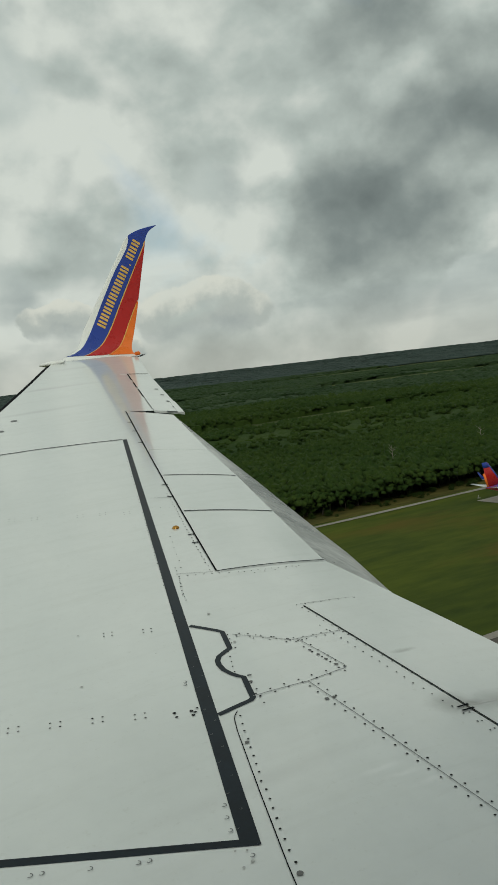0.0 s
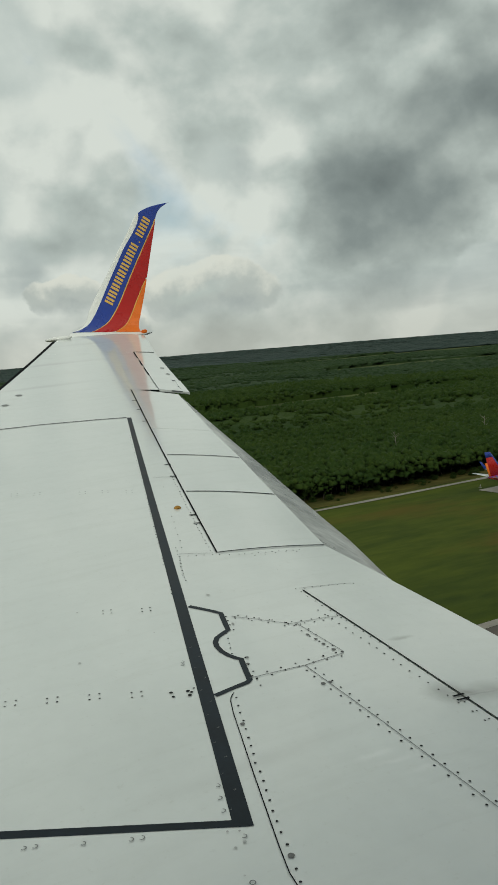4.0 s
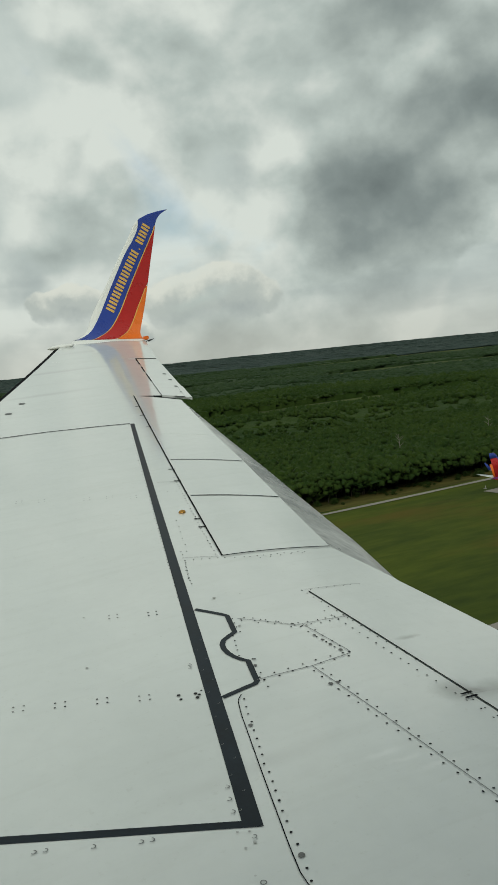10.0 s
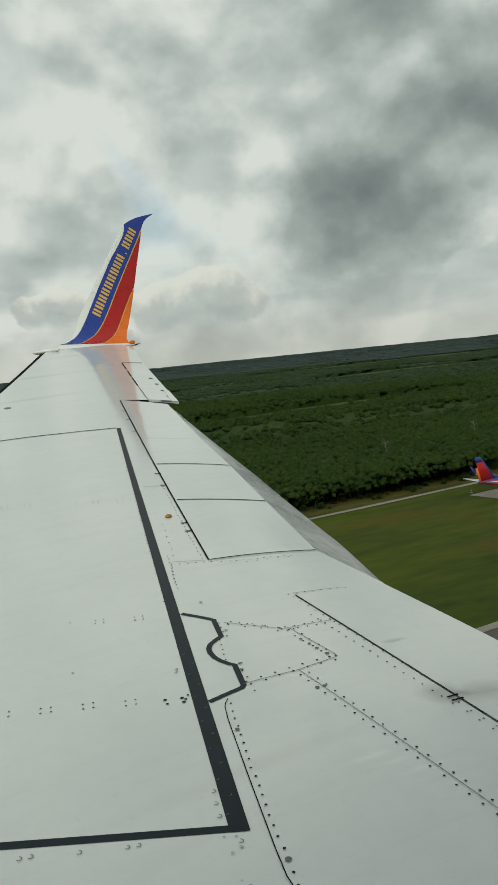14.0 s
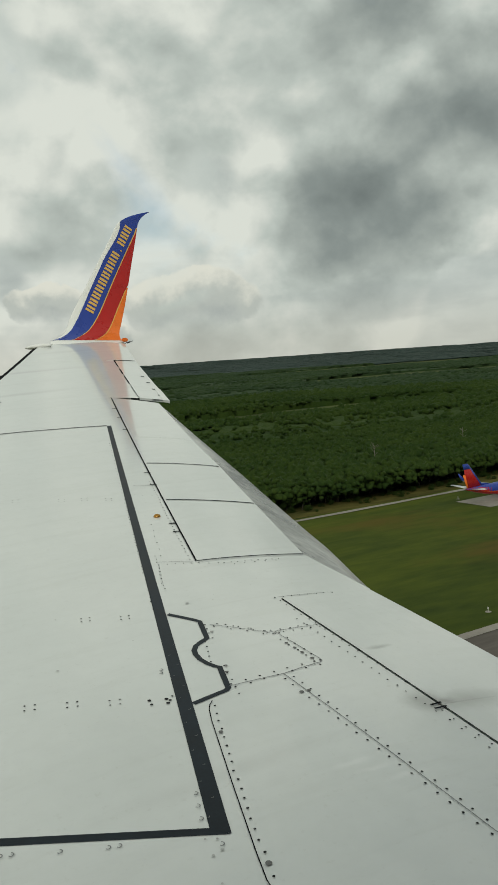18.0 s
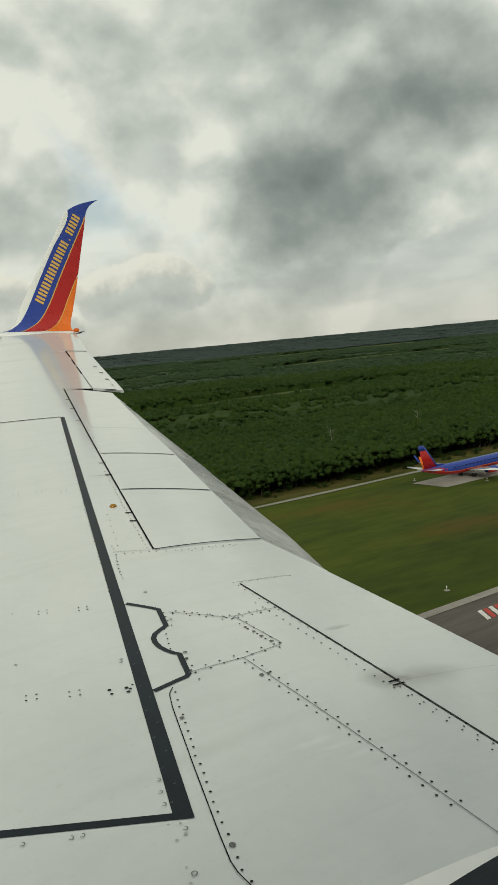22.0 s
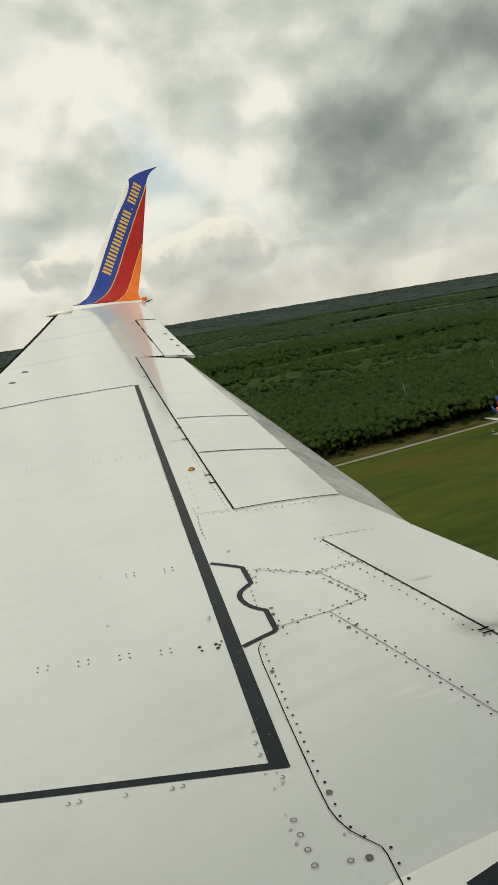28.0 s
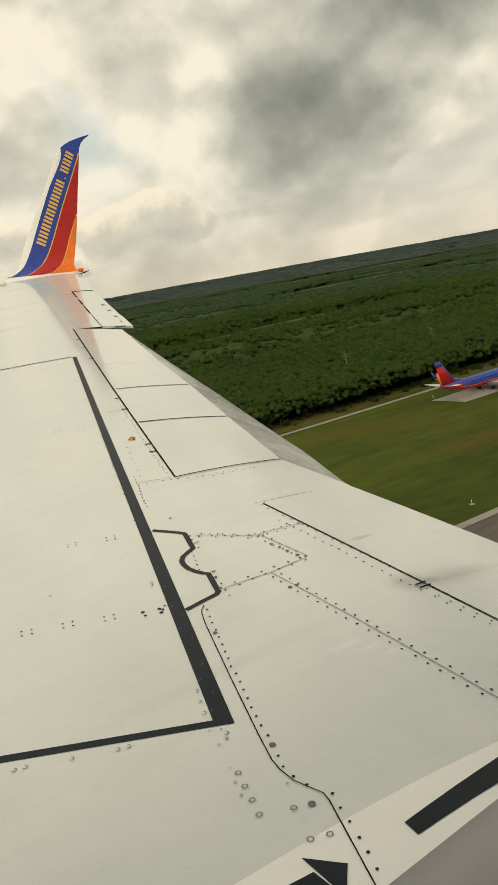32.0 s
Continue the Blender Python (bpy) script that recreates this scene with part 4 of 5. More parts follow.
LEAF = leaf_material("leaves_dark", (0.015, 0.036, 0.008), (0.044, 0.070, 0.012), 0.012)
# bluer copy of the leaves, a first step of distance haze in the colour
HALF_HAZED_LEAF = leaf_material("leaves_half_hazed", (0.018, 0.039, 0.016), (0.042, 0.068, 0.024), 0.004)
DARK_BARK = material("dark_bark", (0.06, 0.05, 0.04), 0.9, vary=0.4, scale=3, spec=0.08)
BARK = material("pale_bark", (0.22, 0.20, 0.17), 0.9, vary=0.4, scale=3, spec=0.08)
# distance haze is put into the colour: paler and bluer than the near leaves
HAZED_LEAF = leaf_material("leaves_hazed", (0.034, 0.054, 0.048), (0.060, 0.082, 0.070), 0.0015)
SIGN_YELLOW = material("sign_yellow", (0.62, 0.40, 0.03), 0.5)
SIGN_BLACK = material("sign_black", (0.02, 0.02, 0.02), 0.5)
MARK_RED = material("marking_red", (0.42, 0.045, 0.03), 0.8, vary=0.3, scale=0.5)
MARK_WHITE = material("marking_white", (0.62, 0.60, 0.56), 0.8, vary=0.2, scale=0.5)


# airfield strips along the way of flight: (x0, x1, y0, y1)
FIELD = (-60, 1100, -300, 216)


def clear_of_trees(x, y):
    """True where no tree grows: the airfield strips and the meadows."""
    w = 9 * noise.noise((x * 0.012, y * 0.012, 3.0))
    x0, x1, y0, y1 = FIELD
    if x0 + w < x < x1 + w and y0 + w < y < y1 + w:
        return True
    for cx, cy, rx, ry in MEADOWS:
        if ((x - cx) / rx) ** 2 + ((y - cy) / ry) ** 2 < 1 + 0.5 * noise.noise((x * 0.01, y * 0.01, 9.0)):
            return True
    return False


MEADOWS = ((420, 1230, 280, 150), (980, 1080, 260, 120), (1500, 1750, 520, 160), (650, 2000, 480, 170), (400, 560, 150, 60))


def land_z(r):
    """The land is flat and rises a little far off."""
    return GROUND + 34.0 * max(0.0, (r - 2600) / 2360) ** 1.6


def build_ground():
    bm = bmesh.new()
    rings, seg = (0, 120, 400, 1000, 2200, *range(2600, 4961, 118)), 96
    prev = [bm.verts.new((0, 0, GROUND))]
    for r in rings[1:]:
        cur = [bm.verts.new((r * math.cos(k * math.tau / seg), r * math.sin(k * math.tau / seg), land_z(r))) for k in range(seg)]
        for k in range(seg):
            if len(prev) == 1:
                bm.faces.new((prev[0], cur[k], cur[(k + 1) % seg]))
            else:
                bm.faces.new((prev[k], cur[k], cur[(k + 1) % seg], prev[(k + 1) % seg]))
        prev = cur
    tagged(part("ground", bm, FLOOR), "dark green forest floor and scrub reaching the horizon", "ground", kind="structure")

    def sheet(name, x0, x1, y0, y1, lift, mat, label, cat, wave=0.0, n=60):
        bm = bmesh.new()
        rows = []
        for k in range(n + 1):
            x = x0 + (x1 - x0) * k / n
            a, b = (wave * noise.noise((x * 0.02, s, 0.0)) for s in (1.0, 7.0))
            rows.append((bm.verts.new((x, y0 + a, GROUND + lift)), bm.verts.new((x, y1 + b, GROUND + lift))))
        for (a, b), (c, d) in zip(rows, rows[1:]):
            bm.faces.new((a, c, d, b))
        return tagged(part(name, bm, mat), label, cat, kind="structure")

    x0, x1 = FIELD[0], FIELD[1]
    sheet("airfield_grass", x0 - 6, x1, -290, FIELD[3] - 8, 0.15, GRASS, "mown olive green airfield grass with brown patches", "grass", 3)
    sheet("rough_verge", x0 - 6, x1, FIELD[3] - 8, FIELD[3] + 8, 0.12, VERGE, "rough yellow-green grass verge along the woods", "grass", 5)
    sheet("perimeter_road", x0, x1, 203.5, 206.0, 0.30, CONCRETE, "narrow pale gravel perimeter road", "road", 1.5)
    sheet("taxiway", 186, x1, 177, 191, 0.26, CONCRETE, "pale concrete taxiway under the parked airliner", "road", 0.6)
    sheet("runway", x0, x1, 52, 101, 0.28, ASPHALT, "worn grey-brown asphalt runway", "road")
    sheet("runway_edge", x0, x1, 101, 103.2, 0.34, CONCRETE, "pale concrete runway edge strip", "kerb")
    for cx, cy, rx, ry in MEADOWS:
        bm = bmesh.new()
        vs = []
        for k in range(64):
            a = k * math.tau / 64
            r = 1 + 0.28 * noise.noise((2 * math.cos(a) + cx, 2 * math.sin(a) + cy, 0.0))
            vs.append(bm.verts.new((cx + rx * r * math.cos(a), cy + ry * r * math.sin(a), GROUND + 0.2)))
        bm.faces.new(vs)
        tagged(part("meadow", bm, MARSH), "olive green open meadow between the woods", "meadow", group="meadows in the forest", kind="structure")


build_ground()


def crown_arrays(clumps, seed):
    """Vertices and triangles of a crown of many small uneven leaf clumps, one unit high and wide."""
    rnd = random.Random(seed)
    vs, fs = [], []
    corner = [(1, 0, 0), (-1, 0, 0), (0, 1, 0), (0, -1, 0), (0, 0, 1), (0, 0, -1)]
    tri = [(0, 2, 4), (2, 1, 4), (1, 3, 4), (3, 0, 4), (2, 0, 5), (1, 2, 5), (3, 1, 5), (0, 3, 5)]
    for k in range(clumps):
        a, z = rnd.random() * math.tau, rnd.uniform(0.42, 0.93)
        reach = 0.46 * math.sqrt(max(0.04, 1 - ((z - 0.55) / 0.46) ** 2))
        r = reach * rnd.random() ** 0.5
        size = (1.15 / clumps) ** 0.5 * rnd.uniform(0.55, 1.0) if clumps > 1 else 0.5
        turn = Euler([rnd.uniform(0, 6.3) for _ in range(3)]).to_matrix()
        c = Vector((r * math.cos(a), r * math.sin(a), z)) if clumps > 1 else Vector((0, 0, 0.45))
        for e in corner:
            v = turn @ (Vector(e) * size * rnd.uniform(0.65, 1.25))
            vs.append(c + Vector((v.x, v.y, v.z * 0.85)))
        fs += [tuple(6 * k + n for n in f) for f in tri]
    return np.array([v[:] for v in vs]), np.array(fs)


def forest(name, near, far, gap, clumps, high, az0, az1, mat, label):
    """Many crowns joined into one mesh over a sector of the land."""
    kinds = [crown_arrays(clumps, s) for s in range(5)]
    rnd = random.Random(hash_of(name))
    vs, fs, base = [], [], 0
    r = near
    while r < far:
        step = gap
        n = int(r * radians(az1 - az0) / step)
        for k in range(n):
            az = radians(az0 + (az1 - az0) * (k + rnd.random()) / n)
            rr = r + rnd.uniform(-0.5, 0.5) * step
            x, y = rr * math.sin(az), rr * math.cos(az)
            if clear_of_trees(x, y):
                continue
            open_ = noise.noise((x * 0.006, y * 0.006, 1.0))
            if open_ < -0.33 and rnd.random() < 0.85:
                continue
            h = high * rnd.uniform(0.80, 1.16) * (1 + 0.30 * open_)
            w = h * rnd.uniform(0.62, 0.90) if gap < 8 else h * rnd.uniform(1.5, 2.3) if gap < 12 else gap * rnd.uniform(1.7, 2.4)
            v, f = kinds[rnd.randrange(5)]
            a = rnd.random() * math.tau
            c, s = math.cos(a), math.sin(a)
            out = np.empty_like(v)
            out[:, 0] = (v[:, 0] * c - v[:, 1] * s) * w + x
            out[:, 1] = (v[:, 0] * s + v[:, 1] * c) * w + y
            out[:, 2] = (0.18 + 0.82 * v[:, 2]) * h + land_z(rr)
            vs.append(out)
            fs.append(f + base)
            base += len(v)
        r += step
    vs, fs = np.concatenate(vs), np.concatenate(fs)
    me = bpy.data.meshes.new(name)
    me.vertices.add(len(vs))
    me.vertices.foreach_set("co", vs.ravel().astype(np.float32))
    me.loops.add(fs.size)
    me.loops.foreach_set("vertex_index", fs.ravel().astype(np.int32))
    me.polygons.add(len(fs))
    me.polygons.foreach_set("loop_start", np.arange(0, fs.size, 3, dtype=np.int32))
    me.polygons.foreach_set("loop_total", np.full(len(fs), 3, dtype=np.int32))
    me.polygons.foreach_set("use_smooth", np.ones(len(fs), dtype=bool))
    me.update(calc_edges=True)
    me.materials.append(mat)
    return tagged(new(name, me), label, "forest", kind="stuff")


def understory(name, near, far, cell, high, az0, az1, mat, label, skirt=True):
    """The closed leafy layer below the crowns: an uneven sheet over a sector of the land."""
    nr, na = int((far - near) / cell), int((near + far) / 2 * radians(az1 - az0) / cell)
    vs, fs, kept = [], [], {}

    def corner(i, k):
        if (i, k) not in kept:
            r, az = near + (far - near) * i / nr, radians(az0 + (az1 - az0) * k / na)
            x, y = r * math.sin(az), r * math.cos(az)
            kept[i, k] = len(vs)
            vs.append((x, y, land_z(r) + high * (0.62 + 0.30 * noise.noise((x * 0.3, y * 0.3, 0.0)) + 0.18 * noise.noise((x * 0.006, y * 0.006, 1.0)))))
        return kept[i, k]

    for i in range(nr):
        r = near + (far - near) * (i + 0.5) / nr
        for k in range(na):
            az = radians(az0 + (az1 - az0) * (k + 0.5) / na)
            if not clear_of_trees(r * math.sin(az), r * math.cos(az)):
                fs.append((corner(i, k), corner(i + 1, k), corner(i + 1, k + 1), corner(i, k + 1)))
    # leafy skirt down to the ground along every clearing
    used = {}
    for f in fs:
        for a, b in zip(f, f[1:] + f[:1]):
            used[min(a, b), max(a, b)] = (a, b) if (min(a, b), max(a, b)) not in used else None
    foot = {}
    for pair in [e for e in used.values() if e and skirt]:
        for a in pair:
            if a not in foot:
                x, y, z = vs[a]
                foot[a] = len(vs)
                vs.append((x + 0.3 * noise.noise((x, y, 5.0)), y + 0.3 * noise.noise((x, y, 8.0)), land_z(math.hypot(x, y)) - 0.2))
        fs.append((pair[1], pair[0], foot[pair[0]], foot[pair[1]]))
    me = bpy.data.meshes.new(name)
    me.from_pydata(vs, [], fs)
    me.polygons.foreach_set("use_smooth", np.ones(len(fs), dtype=bool))
    me.materials.append(mat)
    return tagged(new(name, me), label, "undergrowth", kind="stuff")


def hash_of(text):
    return sum(ord(c) * (k + 1) for k, c in enumerate(text))


understory("near_undergrowth", 215, 520, 2.5, 6.5, 10, 58, LEAF, "closed green undergrowth below the crowns", False)
understory("middle_undergrowth", 520, 900, 5.0, 7.5, 10, 58, LEAF, "closed green undergrowth of the farther woods")
understory("outer_undergrowth", 900, 2500, 22.0, 6.0, 6, 60, HALF_HAZED_LEAF, "closed green undergrowth of the distant woods")
forest("near_woods", 205, 520, 2.9, 12, 6.5, 10, 58, LEAF, "dense dark green mixed woodland seen from above")
forest("middle_woods", 520, 900, 4.6, 5, 7.5, 10, 58, LEAF, "dark green woodland beyond the airfield")
forest("outer_woods", 900, 2500, 9.0, 3, 6.0, 6, 60, HALF_HAZED_LEAF, "dark green woodland stretching away")
forest("far_woods", 2500, 4900, 21, 2, 3.5, 4, 62, HAZED_LEAF, "woodland on the horizon, coloured blue-green for distance haze")

# ---- things on the airfield ----
def taper(bm, a, b, ra, rb, sides=10, caps=True):
    a, b = Vector(a), Vector(b)
    m = Matrix.Translation((a + b) / 2) @ (b - a).to_track_quat("Z", "Y").to_matrix().to_4x4()
    bmesh.ops.create_cone(bm, cap_ends=caps, segments=sides, radius1=ra, radius2=rb, depth=(b - a).length, matrix=m)


def loft(bm, rings, close=True):
    vs = [[bm.verts.new(v) for v in ring] for ring in rings]
    n = len(vs[0])
    for r0, r1 in zip(vs, vs[1:]):
        for k in range(n):
            bm.faces.new((r0[k], r0[(k + 1) % n], r1[(k + 1) % n], r1[k]))
    if close:
        bm.faces.new(vs[0])
        bm.faces.new(vs[-1])
    bmesh.ops.recalc_face_normals(bm, faces=bm.faces[:])


def foil(root, tip, chord0, chord1, thick, axis="z", n=10):
    """Two sections of a wing or fin, each a flat oval along x."""
    rings = []
    for (x, y, z), c in ((root, chord0), (tip, chord1)):
        ring = []
        for k in range(n):
            a = k * math.tau / n
            dx, dt = c * 0.5 * (1 + math.cos(a)), thick * c * 0.5 * math.sin(a)
            ring.append((x + dx, y, z + dt) if axis == "z" else (x + dx, y + dt, z))
        rings.append(ring)
    return rings


def airliner(m):
    """A twin-jet standing on its wheels, nose towards -x, wheels at z 0."""
    t = thing("parked_airliner", "blue, red and orange twin-jet airliner standing on the taxiway", "airliner", m=m)
    prof = [(0.0, 0.25, -0.5), (0.7, 0.95, -0.25), (2.0, 1.55, -0.05), (4.5, 1.88, 0.0), (25, 1.88, 0.0), (30, 1.55, 0.30), (35, 0.85, 0.85), (38.6, 0.22, 1.3)]
    cz = 3.4

    def hull(a0, a1, name, mat, label, n=14, grow=1.0):
        bm = bmesh.new()
        rows = [[bm.verts.new((x, r * grow * math.cos(radians(a0 + (a1 - a0) * k / n)), cz + dz + r * grow * math.sin(radians(a0 + (a1 - a0) * k / n)))) for k in range(n + 1)] for x, r, dz in prof]
        for r0, r1 in zip(rows, rows[1:]):
            for k in range(n):
                bm.faces.new((r0[k], r0[k + 1], r1[k + 1], r1[k]))
        part(name, bm, mat, t, label, True)

    hull(-20, 200, "fuselage_top", BLUE, "blue upper fuselage")
    hull(200, 340, "fuselage_belly", RED, "red fuselage belly")
    hull(-24, -18, "cheat_line", ORANGE, "", 2, 1.004)
    bm = bmesh.new()
    rows = []
    for k in range(9):
        x = 29.5 + 9.1 * k / 8
        r, dz = (float(np.interp(x, [e[0] for e in prof], [e[n] for e in prof])) for n in (1, 2))
        top = 20 + 70 * k / 8
        rows.append([bm.verts.new((x, r * 1.006 * math.cos(radians(a)), cz + dz + r * 1.006 * math.sin(radians(a)))) for a in [180 - top + (180 + 2 * top) * e / 18 for e in range(19)]])
    for r0, r1 in zip(rows, rows[1:]):
        for k in range(18):
            bm.faces.new((r0[k], r0[k + 1], r1[k + 1], r1[k]))
    part("tail_cone", bm, RED, t, "red painted tail cone", True)
    for s in (1, -1):
        bm = bmesh.new()
        loft(bm, foil((13.5, 1.2 * s, cz - 1.2), (21.5, 17 * s, cz + 0.3), 7.0, 1.6, 0.10))
        w = part("wing", bm, PAINT, t, "grey swept wing", True)
        bm = bmesh.new()
        loft(bm, foil((21.5, 17 * s, cz + 0.3), (23.6, 17.6 * s, cz + 2.7), 1.6, 0.6, 0.08, "y"))
        part("winglet", bm, BLUE, w, "blue winglet", True)
        bm = bmesh.new()
        loft(bm, foil((33.5, 0.5 * s, cz + 1.2), (36.8, 6.8 * s, cz + 1.9), 3.8, 1.4, 0.09))
        part("tailplane", bm, PAINT, t, "", True)
        bm = bmesh.new()
        ring = lambda x, r: [(x, 4.9 * s + r * math.cos(k * math.tau / 16), cz - 1.75 + r * math.sin(k * math.tau / 16)) for k in range(16)]
        loft(bm, [ring(11.6, 0.95), ring(12.2, 1.08), ring(14.5, 1.02), ring(16.2, 0.65)])
        e = part("engine", bm, BLUE, t, "blue engine nacelle", True)
        bm = bmesh.new()
        loft(bm, [ring(11.45, 0.93), ring(11.75, 0.99)])
        part("intake_ring", bm, GREY_METAL, e, "", True)
        bm = bmesh.new()
        low_ring = lambda x, r: [(x, 4.9 * s + r * math.cos(math.pi + k * math.pi / 10), cz - 1.75 + r * math.sin(math.pi + k * math.pi / 10)) for k in range(11)]
        loft(bm, [low_ring(11.8, 1.01), low_ring(12.2, 1.10), low_ring(14.5, 1.04), low_ring(16.0, 0.72)], False)
        part("nacelle_belly", bm, RED, e, "red nacelle underside", True)
    bm = bmesh.new()
    loft(bm, foil((31.5, 0, cz + 1.2), (37.2, 0, cz + 8.6), 6.4, 2.2, 0.07, "y"))
    fin = part("tail_fin", bm, RED, t, "red tail fin with a blue top", True)
    bm = bmesh.new()
    loft(bm, foil((36.4, 0, cz + 7.2), (37.4, 0, cz + 8.8), 2.9, 2.2, 0.09, "y"))
    part("fin_top", bm, BLUE, fin, "", True)
    bm = bmesh.new()
    loft(bm, foil((31.3, 0, cz + 1.3), (37.1, 0, cz + 8.5), 1.7, 0.8, 0.16, "y"))
    part("fin_front", bm, BLUE, fin, "blue leading strip of the fin", True)
    bm = bmesh.new()
    loft(bm, foil((27.0, 0, cz + 1.65), (32.6, 0, cz + 2.6), 5.5, 1.2, 0.04, "y"))
    part("dorsal_fillet", bm, BLUE, fin, "", True)
    bm = bmesh.new()
    loft(bm, foil((36.2, 0, cz + 1.3), (38.6, 0, cz + 5.6), 1.9, 1.0, 0.10, "y"))
    part("rudder", bm, ORANGE, fin, "", True)
    for x, y, r in ((4.6, 0.0, 0.42), (19.2, 2.8, 0.56), (19.2, -2.8, 0.56)):
        bm = bmesh.new()
        taper(bm, (x, y, r), (x, y * 0.9, cz - 1.2), 0.10, 0.14, 8)
        leg = part("landing_gear", bm, GREY_METAL, t)
        for dy in (-0.32, 0.32):
            bm = bmesh.new()
            taper(bm, (x, y + dy - 0.16, r), (x, y + dy + 0.16, r), r, r, 16)
            part("wheel", bm, RUBBER, leg)
    for k in range(34):
        bm = bmesh.new()
        add_box(bm, (6.3 + k * 0.62, 1.80, cz + 0.42), (6.55 + k * 0.62, 1.86, cz + 0.76))
        part("cabin_window", bm, GLASS_DARK, t)
    bm = bmesh.new()
    add_box(bm, (1.5, -0.95, cz + 0.75), (2.5, 0.95, cz + 1.15), 0.1)
    part("windscreen", bm, GLASS_DARK, t)
    return t


airliner(pose(222, 184, GROUND + 0.28, 0, 0, 180))


def taxi_sign(m, faces, label):
    t = thing("taxiway_sign", label, "sign", "taxiway signs in the grass", m=m)
    bm = bmesh.new()
    add_box(bm, (-2.2, -1.4, 0.0), (2.2, 1.4, 0.12), 0.03)
    part("concrete_pad", bm, CONCRETE, t)
    for x in (-0.9, 0.9):
        bm = bmesh.new()
        taper(bm, (x, 0, 0.1), (x, 0, 0.4), 0.06, 0.06, 8)
        part("post", bm, GREY_METAL, t)
    bm = bmesh.new()
    add_box(bm, (-1.4, -0.12, 0.35), (1.4, 0.12, 1.45), 0.03)
    part("sign_box", bm, SIGN_BLACK, t)
    for x0, x1, mat in faces:
        bm = bmesh.new()
        add_box(bm, (x0, -0.135, 0.45), (x1, -0.122, 1.35))
        f = part("sign_face", bm, mat, t)
        ink = SIGN_BLACK if mat is SIGN_YELLOW else SIGN_YELLOW
        for k, (a, b, c, d) in enumerate(((0.2, 0.35, 0.3, 0.7), (0.45, 0.8, 0.44, 0.56), (0.55, 0.65, 0.3, 0.7))):
            bm = bmesh.new()
            add_box(bm, (x0 + (x1 - x0) * a, -0.142, 0.45 + 0.9 * c), (x0 + (x1 - x0) * b, -0.136, 0.45 + 0.9 * d))
            part("sign_bar", bm, ink, f)


taxi_sign(pose(200, 158, GROUND + 0.15, 0, 0, -40), ((-1.3, 1.3, SIGN_YELLOW),), "yellow taxiway sign on a concrete pad in grass")
taxi_sign(pose(214, 168, GROUND + 0.15, 0, 0, -45), ((-1.3, 0.2, SIGN_YELLOW), (0.3, 1.3, SIGN_BLACK)), "black and yellow taxiway sign on a concrete pad")
taxi_sign(pose(206, 196, GROUND + 0.15, 0, 0, 130), (), "dark back of a taxiway sign in grass")


def edge_light(m):
    t = thing("taxiway_light", "small white airfield edge light on a stake", "airfield light", "airfield edge lights", m=m)
    bm = bmesh.new()
    taper(bm, (0, 0, 0), (0, 0, 0.06), 0.55, 0.55, 14)
    part("base_plate", bm, CONCRETE, t)
    bm = bmesh.new()
    taper(bm, (0, 0, 0.05), (0, 0, 0.55), 0.05, 0.04, 8)
    part("stake", bm, MARK_WHITE, t)
    bm = bmesh.new()
    taper(bm, (0, 0, 0.55), (0, 0, 0.85), 0.13, 0.09, 10)
    part("lamp_head", bm, MARK_WHITE, t)
    return t


first = edge_light(pose(112, 109, GROUND + 0.15))
for x, y in ((135, 109), (170, 109), (205, 109), (240, 109), (190, 194), (214, 194), (242, 194), (200, 174), (232, 174)):
    copy_thing(first, pose(x, y, GROUND + 0.15))


def chevron_patch(x0, x1, y0, y1):
    """A closed-taxiway patch of red and white painted bars."""
    t = thing("painted_marking", "worn red and white painted bars on the asphalt", "road marking", "painted markings on the taxiway", kind="structure", m=pose(0, 0, GROUND + 0.34))
    n = 9
    for k in range(n):
        bm = bmesh.new()
        a, b = x0 + (x1 - x0) * k / n, x0 + (x1 - x0) * (k + 0.72) / n
        vs = [bm.verts.new(v) for v in ((a, y0, 0), (b, y0, 0), (b + 2.2, y1, 0), (a + 2.2, y1, 0))]
        bm.faces.new(vs)
        part("painted_bar", bm, MARK_RED if k % 2 else MARK_WHITE, t)


chevron_patch(104, 116, 93, 97)
chevron_patch(124, 138, 94, 98)


# pale bare trunks standing out of the wood
def bare_tree(m, seed):
    rnd = random.Random(seed)
    t = thing("bare_tree", "pale dead tree trunk standing above the woods", "tree", "bare trunks in the woods", m=m)
    bm = bmesh.new()
    taper(bm, (0, 0, 0), (0.3, 0.1, 7), 0.22, 0.15, 9)
    taper(bm, (0.3, 0.1, 7), (0.2, 0.3, 13), 0.15, 0.05, 8)
    part("trunk", bm, BARK, t, smooth=True)
    for k in range(7):
        a, z = rnd.random() * math.tau, rnd.uniform(7, 12)
        bm = bmesh.new()
        taper(bm, (0.25, 0.2, z), (0.25 + 1.8 * math.cos(a), 0.2 + 1.8 * math.sin(a), z + rnd.uniform(0.8, 2.0)), 0.08, 0.02, 6)
        part("limb", bm, BARK, t)


for k, (x, y) in enumerate(((205, 251), (262, 262))):
    bare_tree(pose(x, y, GROUND, 0, 0, 70 * k), k)


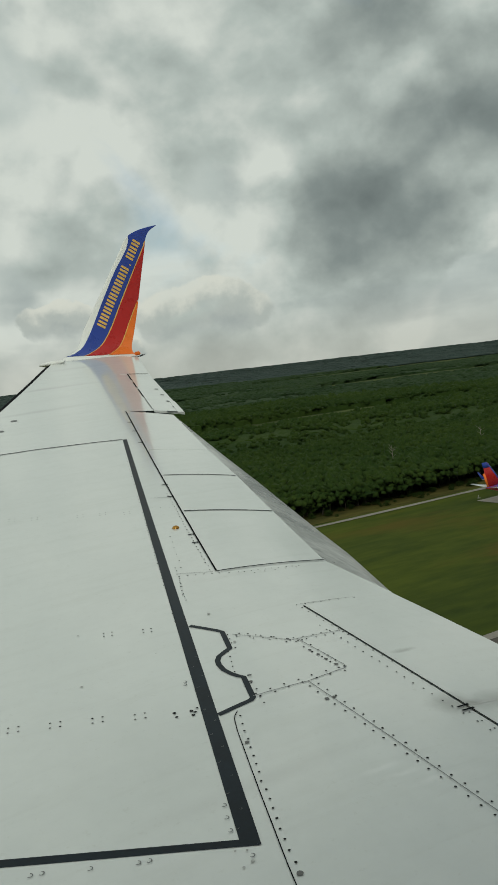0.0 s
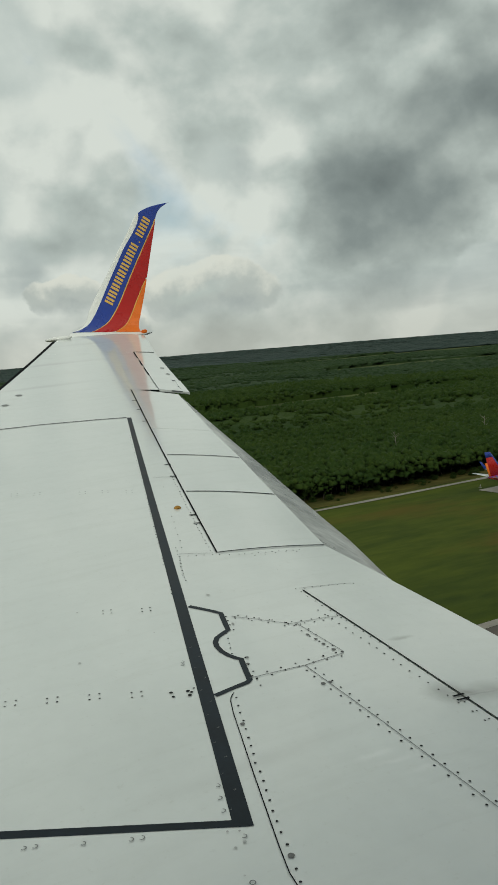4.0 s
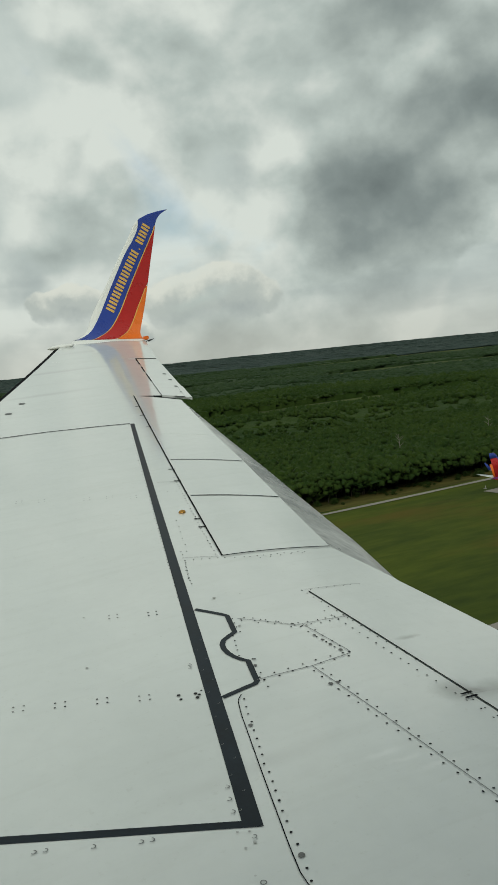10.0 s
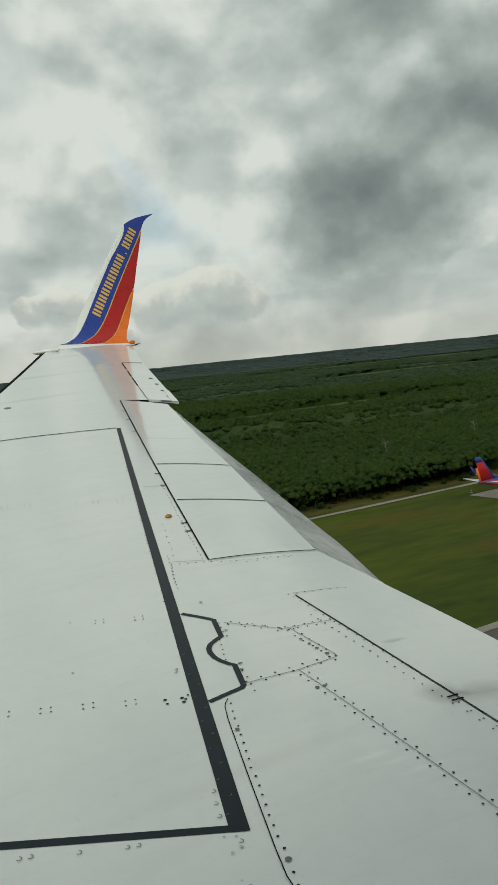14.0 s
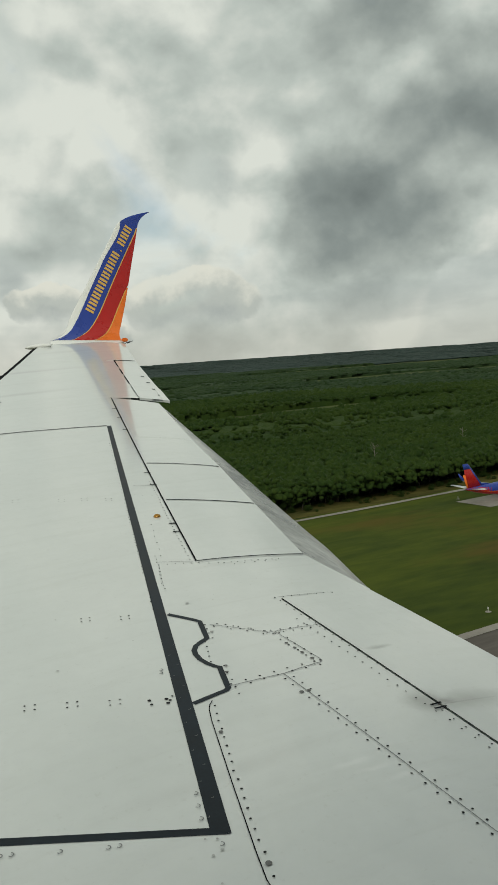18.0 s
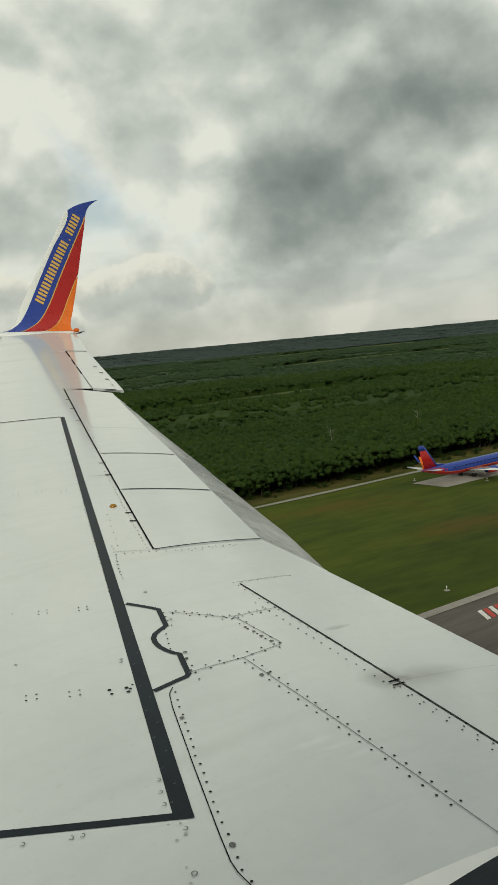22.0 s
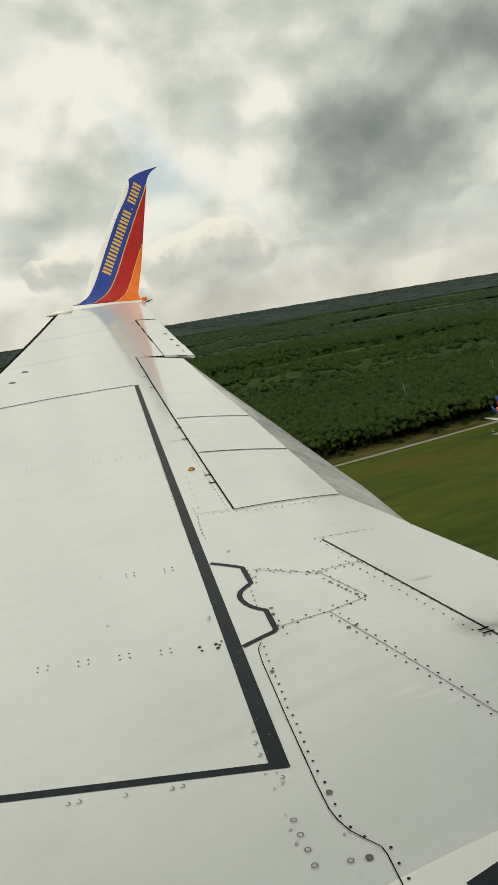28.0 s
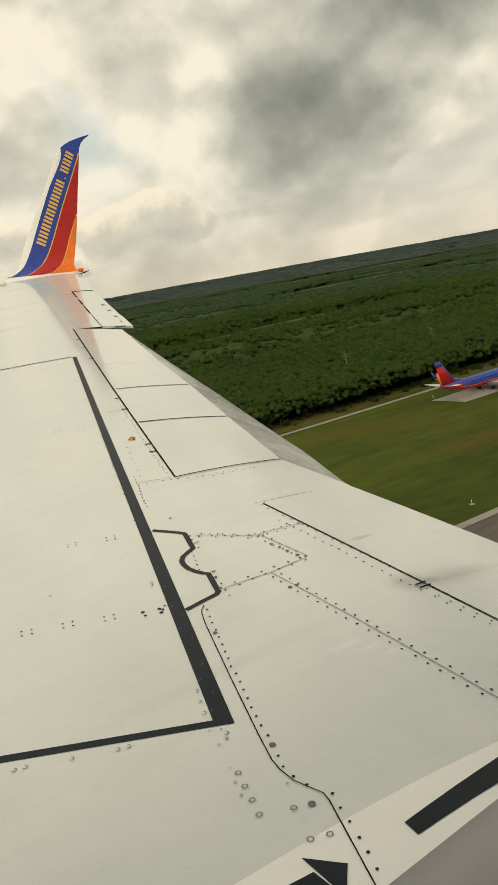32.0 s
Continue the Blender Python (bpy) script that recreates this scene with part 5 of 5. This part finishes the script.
# single trees along the strip
def tree_meshes(seed):
    rnd = random.Random(seed)
    bm = bmesh.new()
    taper(bm, (0, 0, 0), (0.1, 0.1, 0.45), 0.032, 0.02, 8)
    for k in range(4):
        a = k * 1.7 + rnd.random()
        taper(bm, (0.1, 0.1, 0.3 + 0.06 * k), (0.1 + 0.24 * math.cos(a), 0.1 + 0.24 * math.sin(a), 0.55 + 0.08 * k), 0.014, 0.006, 6)
    trunk = bpy.data.meshes.new("trunk")
    bm.to_mesh(trunk)
    bm.free()
    trunk.materials.append(DARK_BARK)
    bm = bmesh.new()
    for k in range(120):
        a, u = rnd.random() * math.tau, rnd.random() ** 0.6
        z = rnd.uniform(0.30, 1.0)
        r = 0.42 * u * math.sqrt(max(0.05, 1 - ((z - 0.62) / 0.42) ** 2)) * (1 + 0.3 * math.sin(3 * a + seed))
        c = Vector((r * math.cos(a), r * math.sin(a), z))
        made = bmesh.ops.create_icosphere(bm, subdivisions=1, radius=rnd.uniform(0.035, 0.085), matrix=Matrix.Translation(c) @ Matrix.Rotation(a, 4, "Z") @ Matrix.Diagonal((1.2, 1, 0.6, 1)))["verts"]
        for v in made:
            v.co += Vector((rnd.uniform(-1, 1), rnd.uniform(-1, 1), rnd.uniform(-1, 1))) * 0.02
    crown = bpy.data.meshes.new("crown")
    bm.to_mesh(crown)
    bm.free()
    crown.materials.append(LEAF)
    return trunk, crown


def single_trees():
    kinds = [tree_meshes(s) for s in range(4)]
    rnd = random.Random(5)
    count = 0
    while count < 190:
        x, y = rnd.uniform(60, 330), rnd.uniform(219, 236)
        h = rnd.uniform(4.5, 8.5)
        t = thing("tree", "dark green leafy tree at the edge of the airfield grass", "tree", "trees along the airfield", m=pose(x, y, GROUND, 0, 0, rnd.uniform(0, 360)) @ Matrix.Diagonal((h * 0.8, h * 0.8, h, 1)))
        trunk, crown = kinds[count % 4]
        for nm, me in (("trunk", trunk), ("crown", crown)):
            ob = new(nm, me)
            ob.parent = t
        count += 1


single_trees()


# low scrub scattered over the rough grass
def scrub():
    kinds = [tree_meshes(s + 10)[1] for s in range(3)]
    rnd = random.Random(11)
    for k in range(150):
        x, y = rnd.uniform(60, 300), rnd.uniform(212, 221)
        h = rnd.uniform(0.7, 2.4)
        ob = new("bush", kinds[k % 3])
        ob.matrix_basis = pose(x, y, GROUND - 0.25 * h, 0, 0, rnd.uniform(0, 360)) @ Matrix.Diagonal((h * 1.3, h * 1.3, h, 1))
        tagged(ob, "low green bush at the edge of the woods", "bush", "bushes along the woods")


scrub()
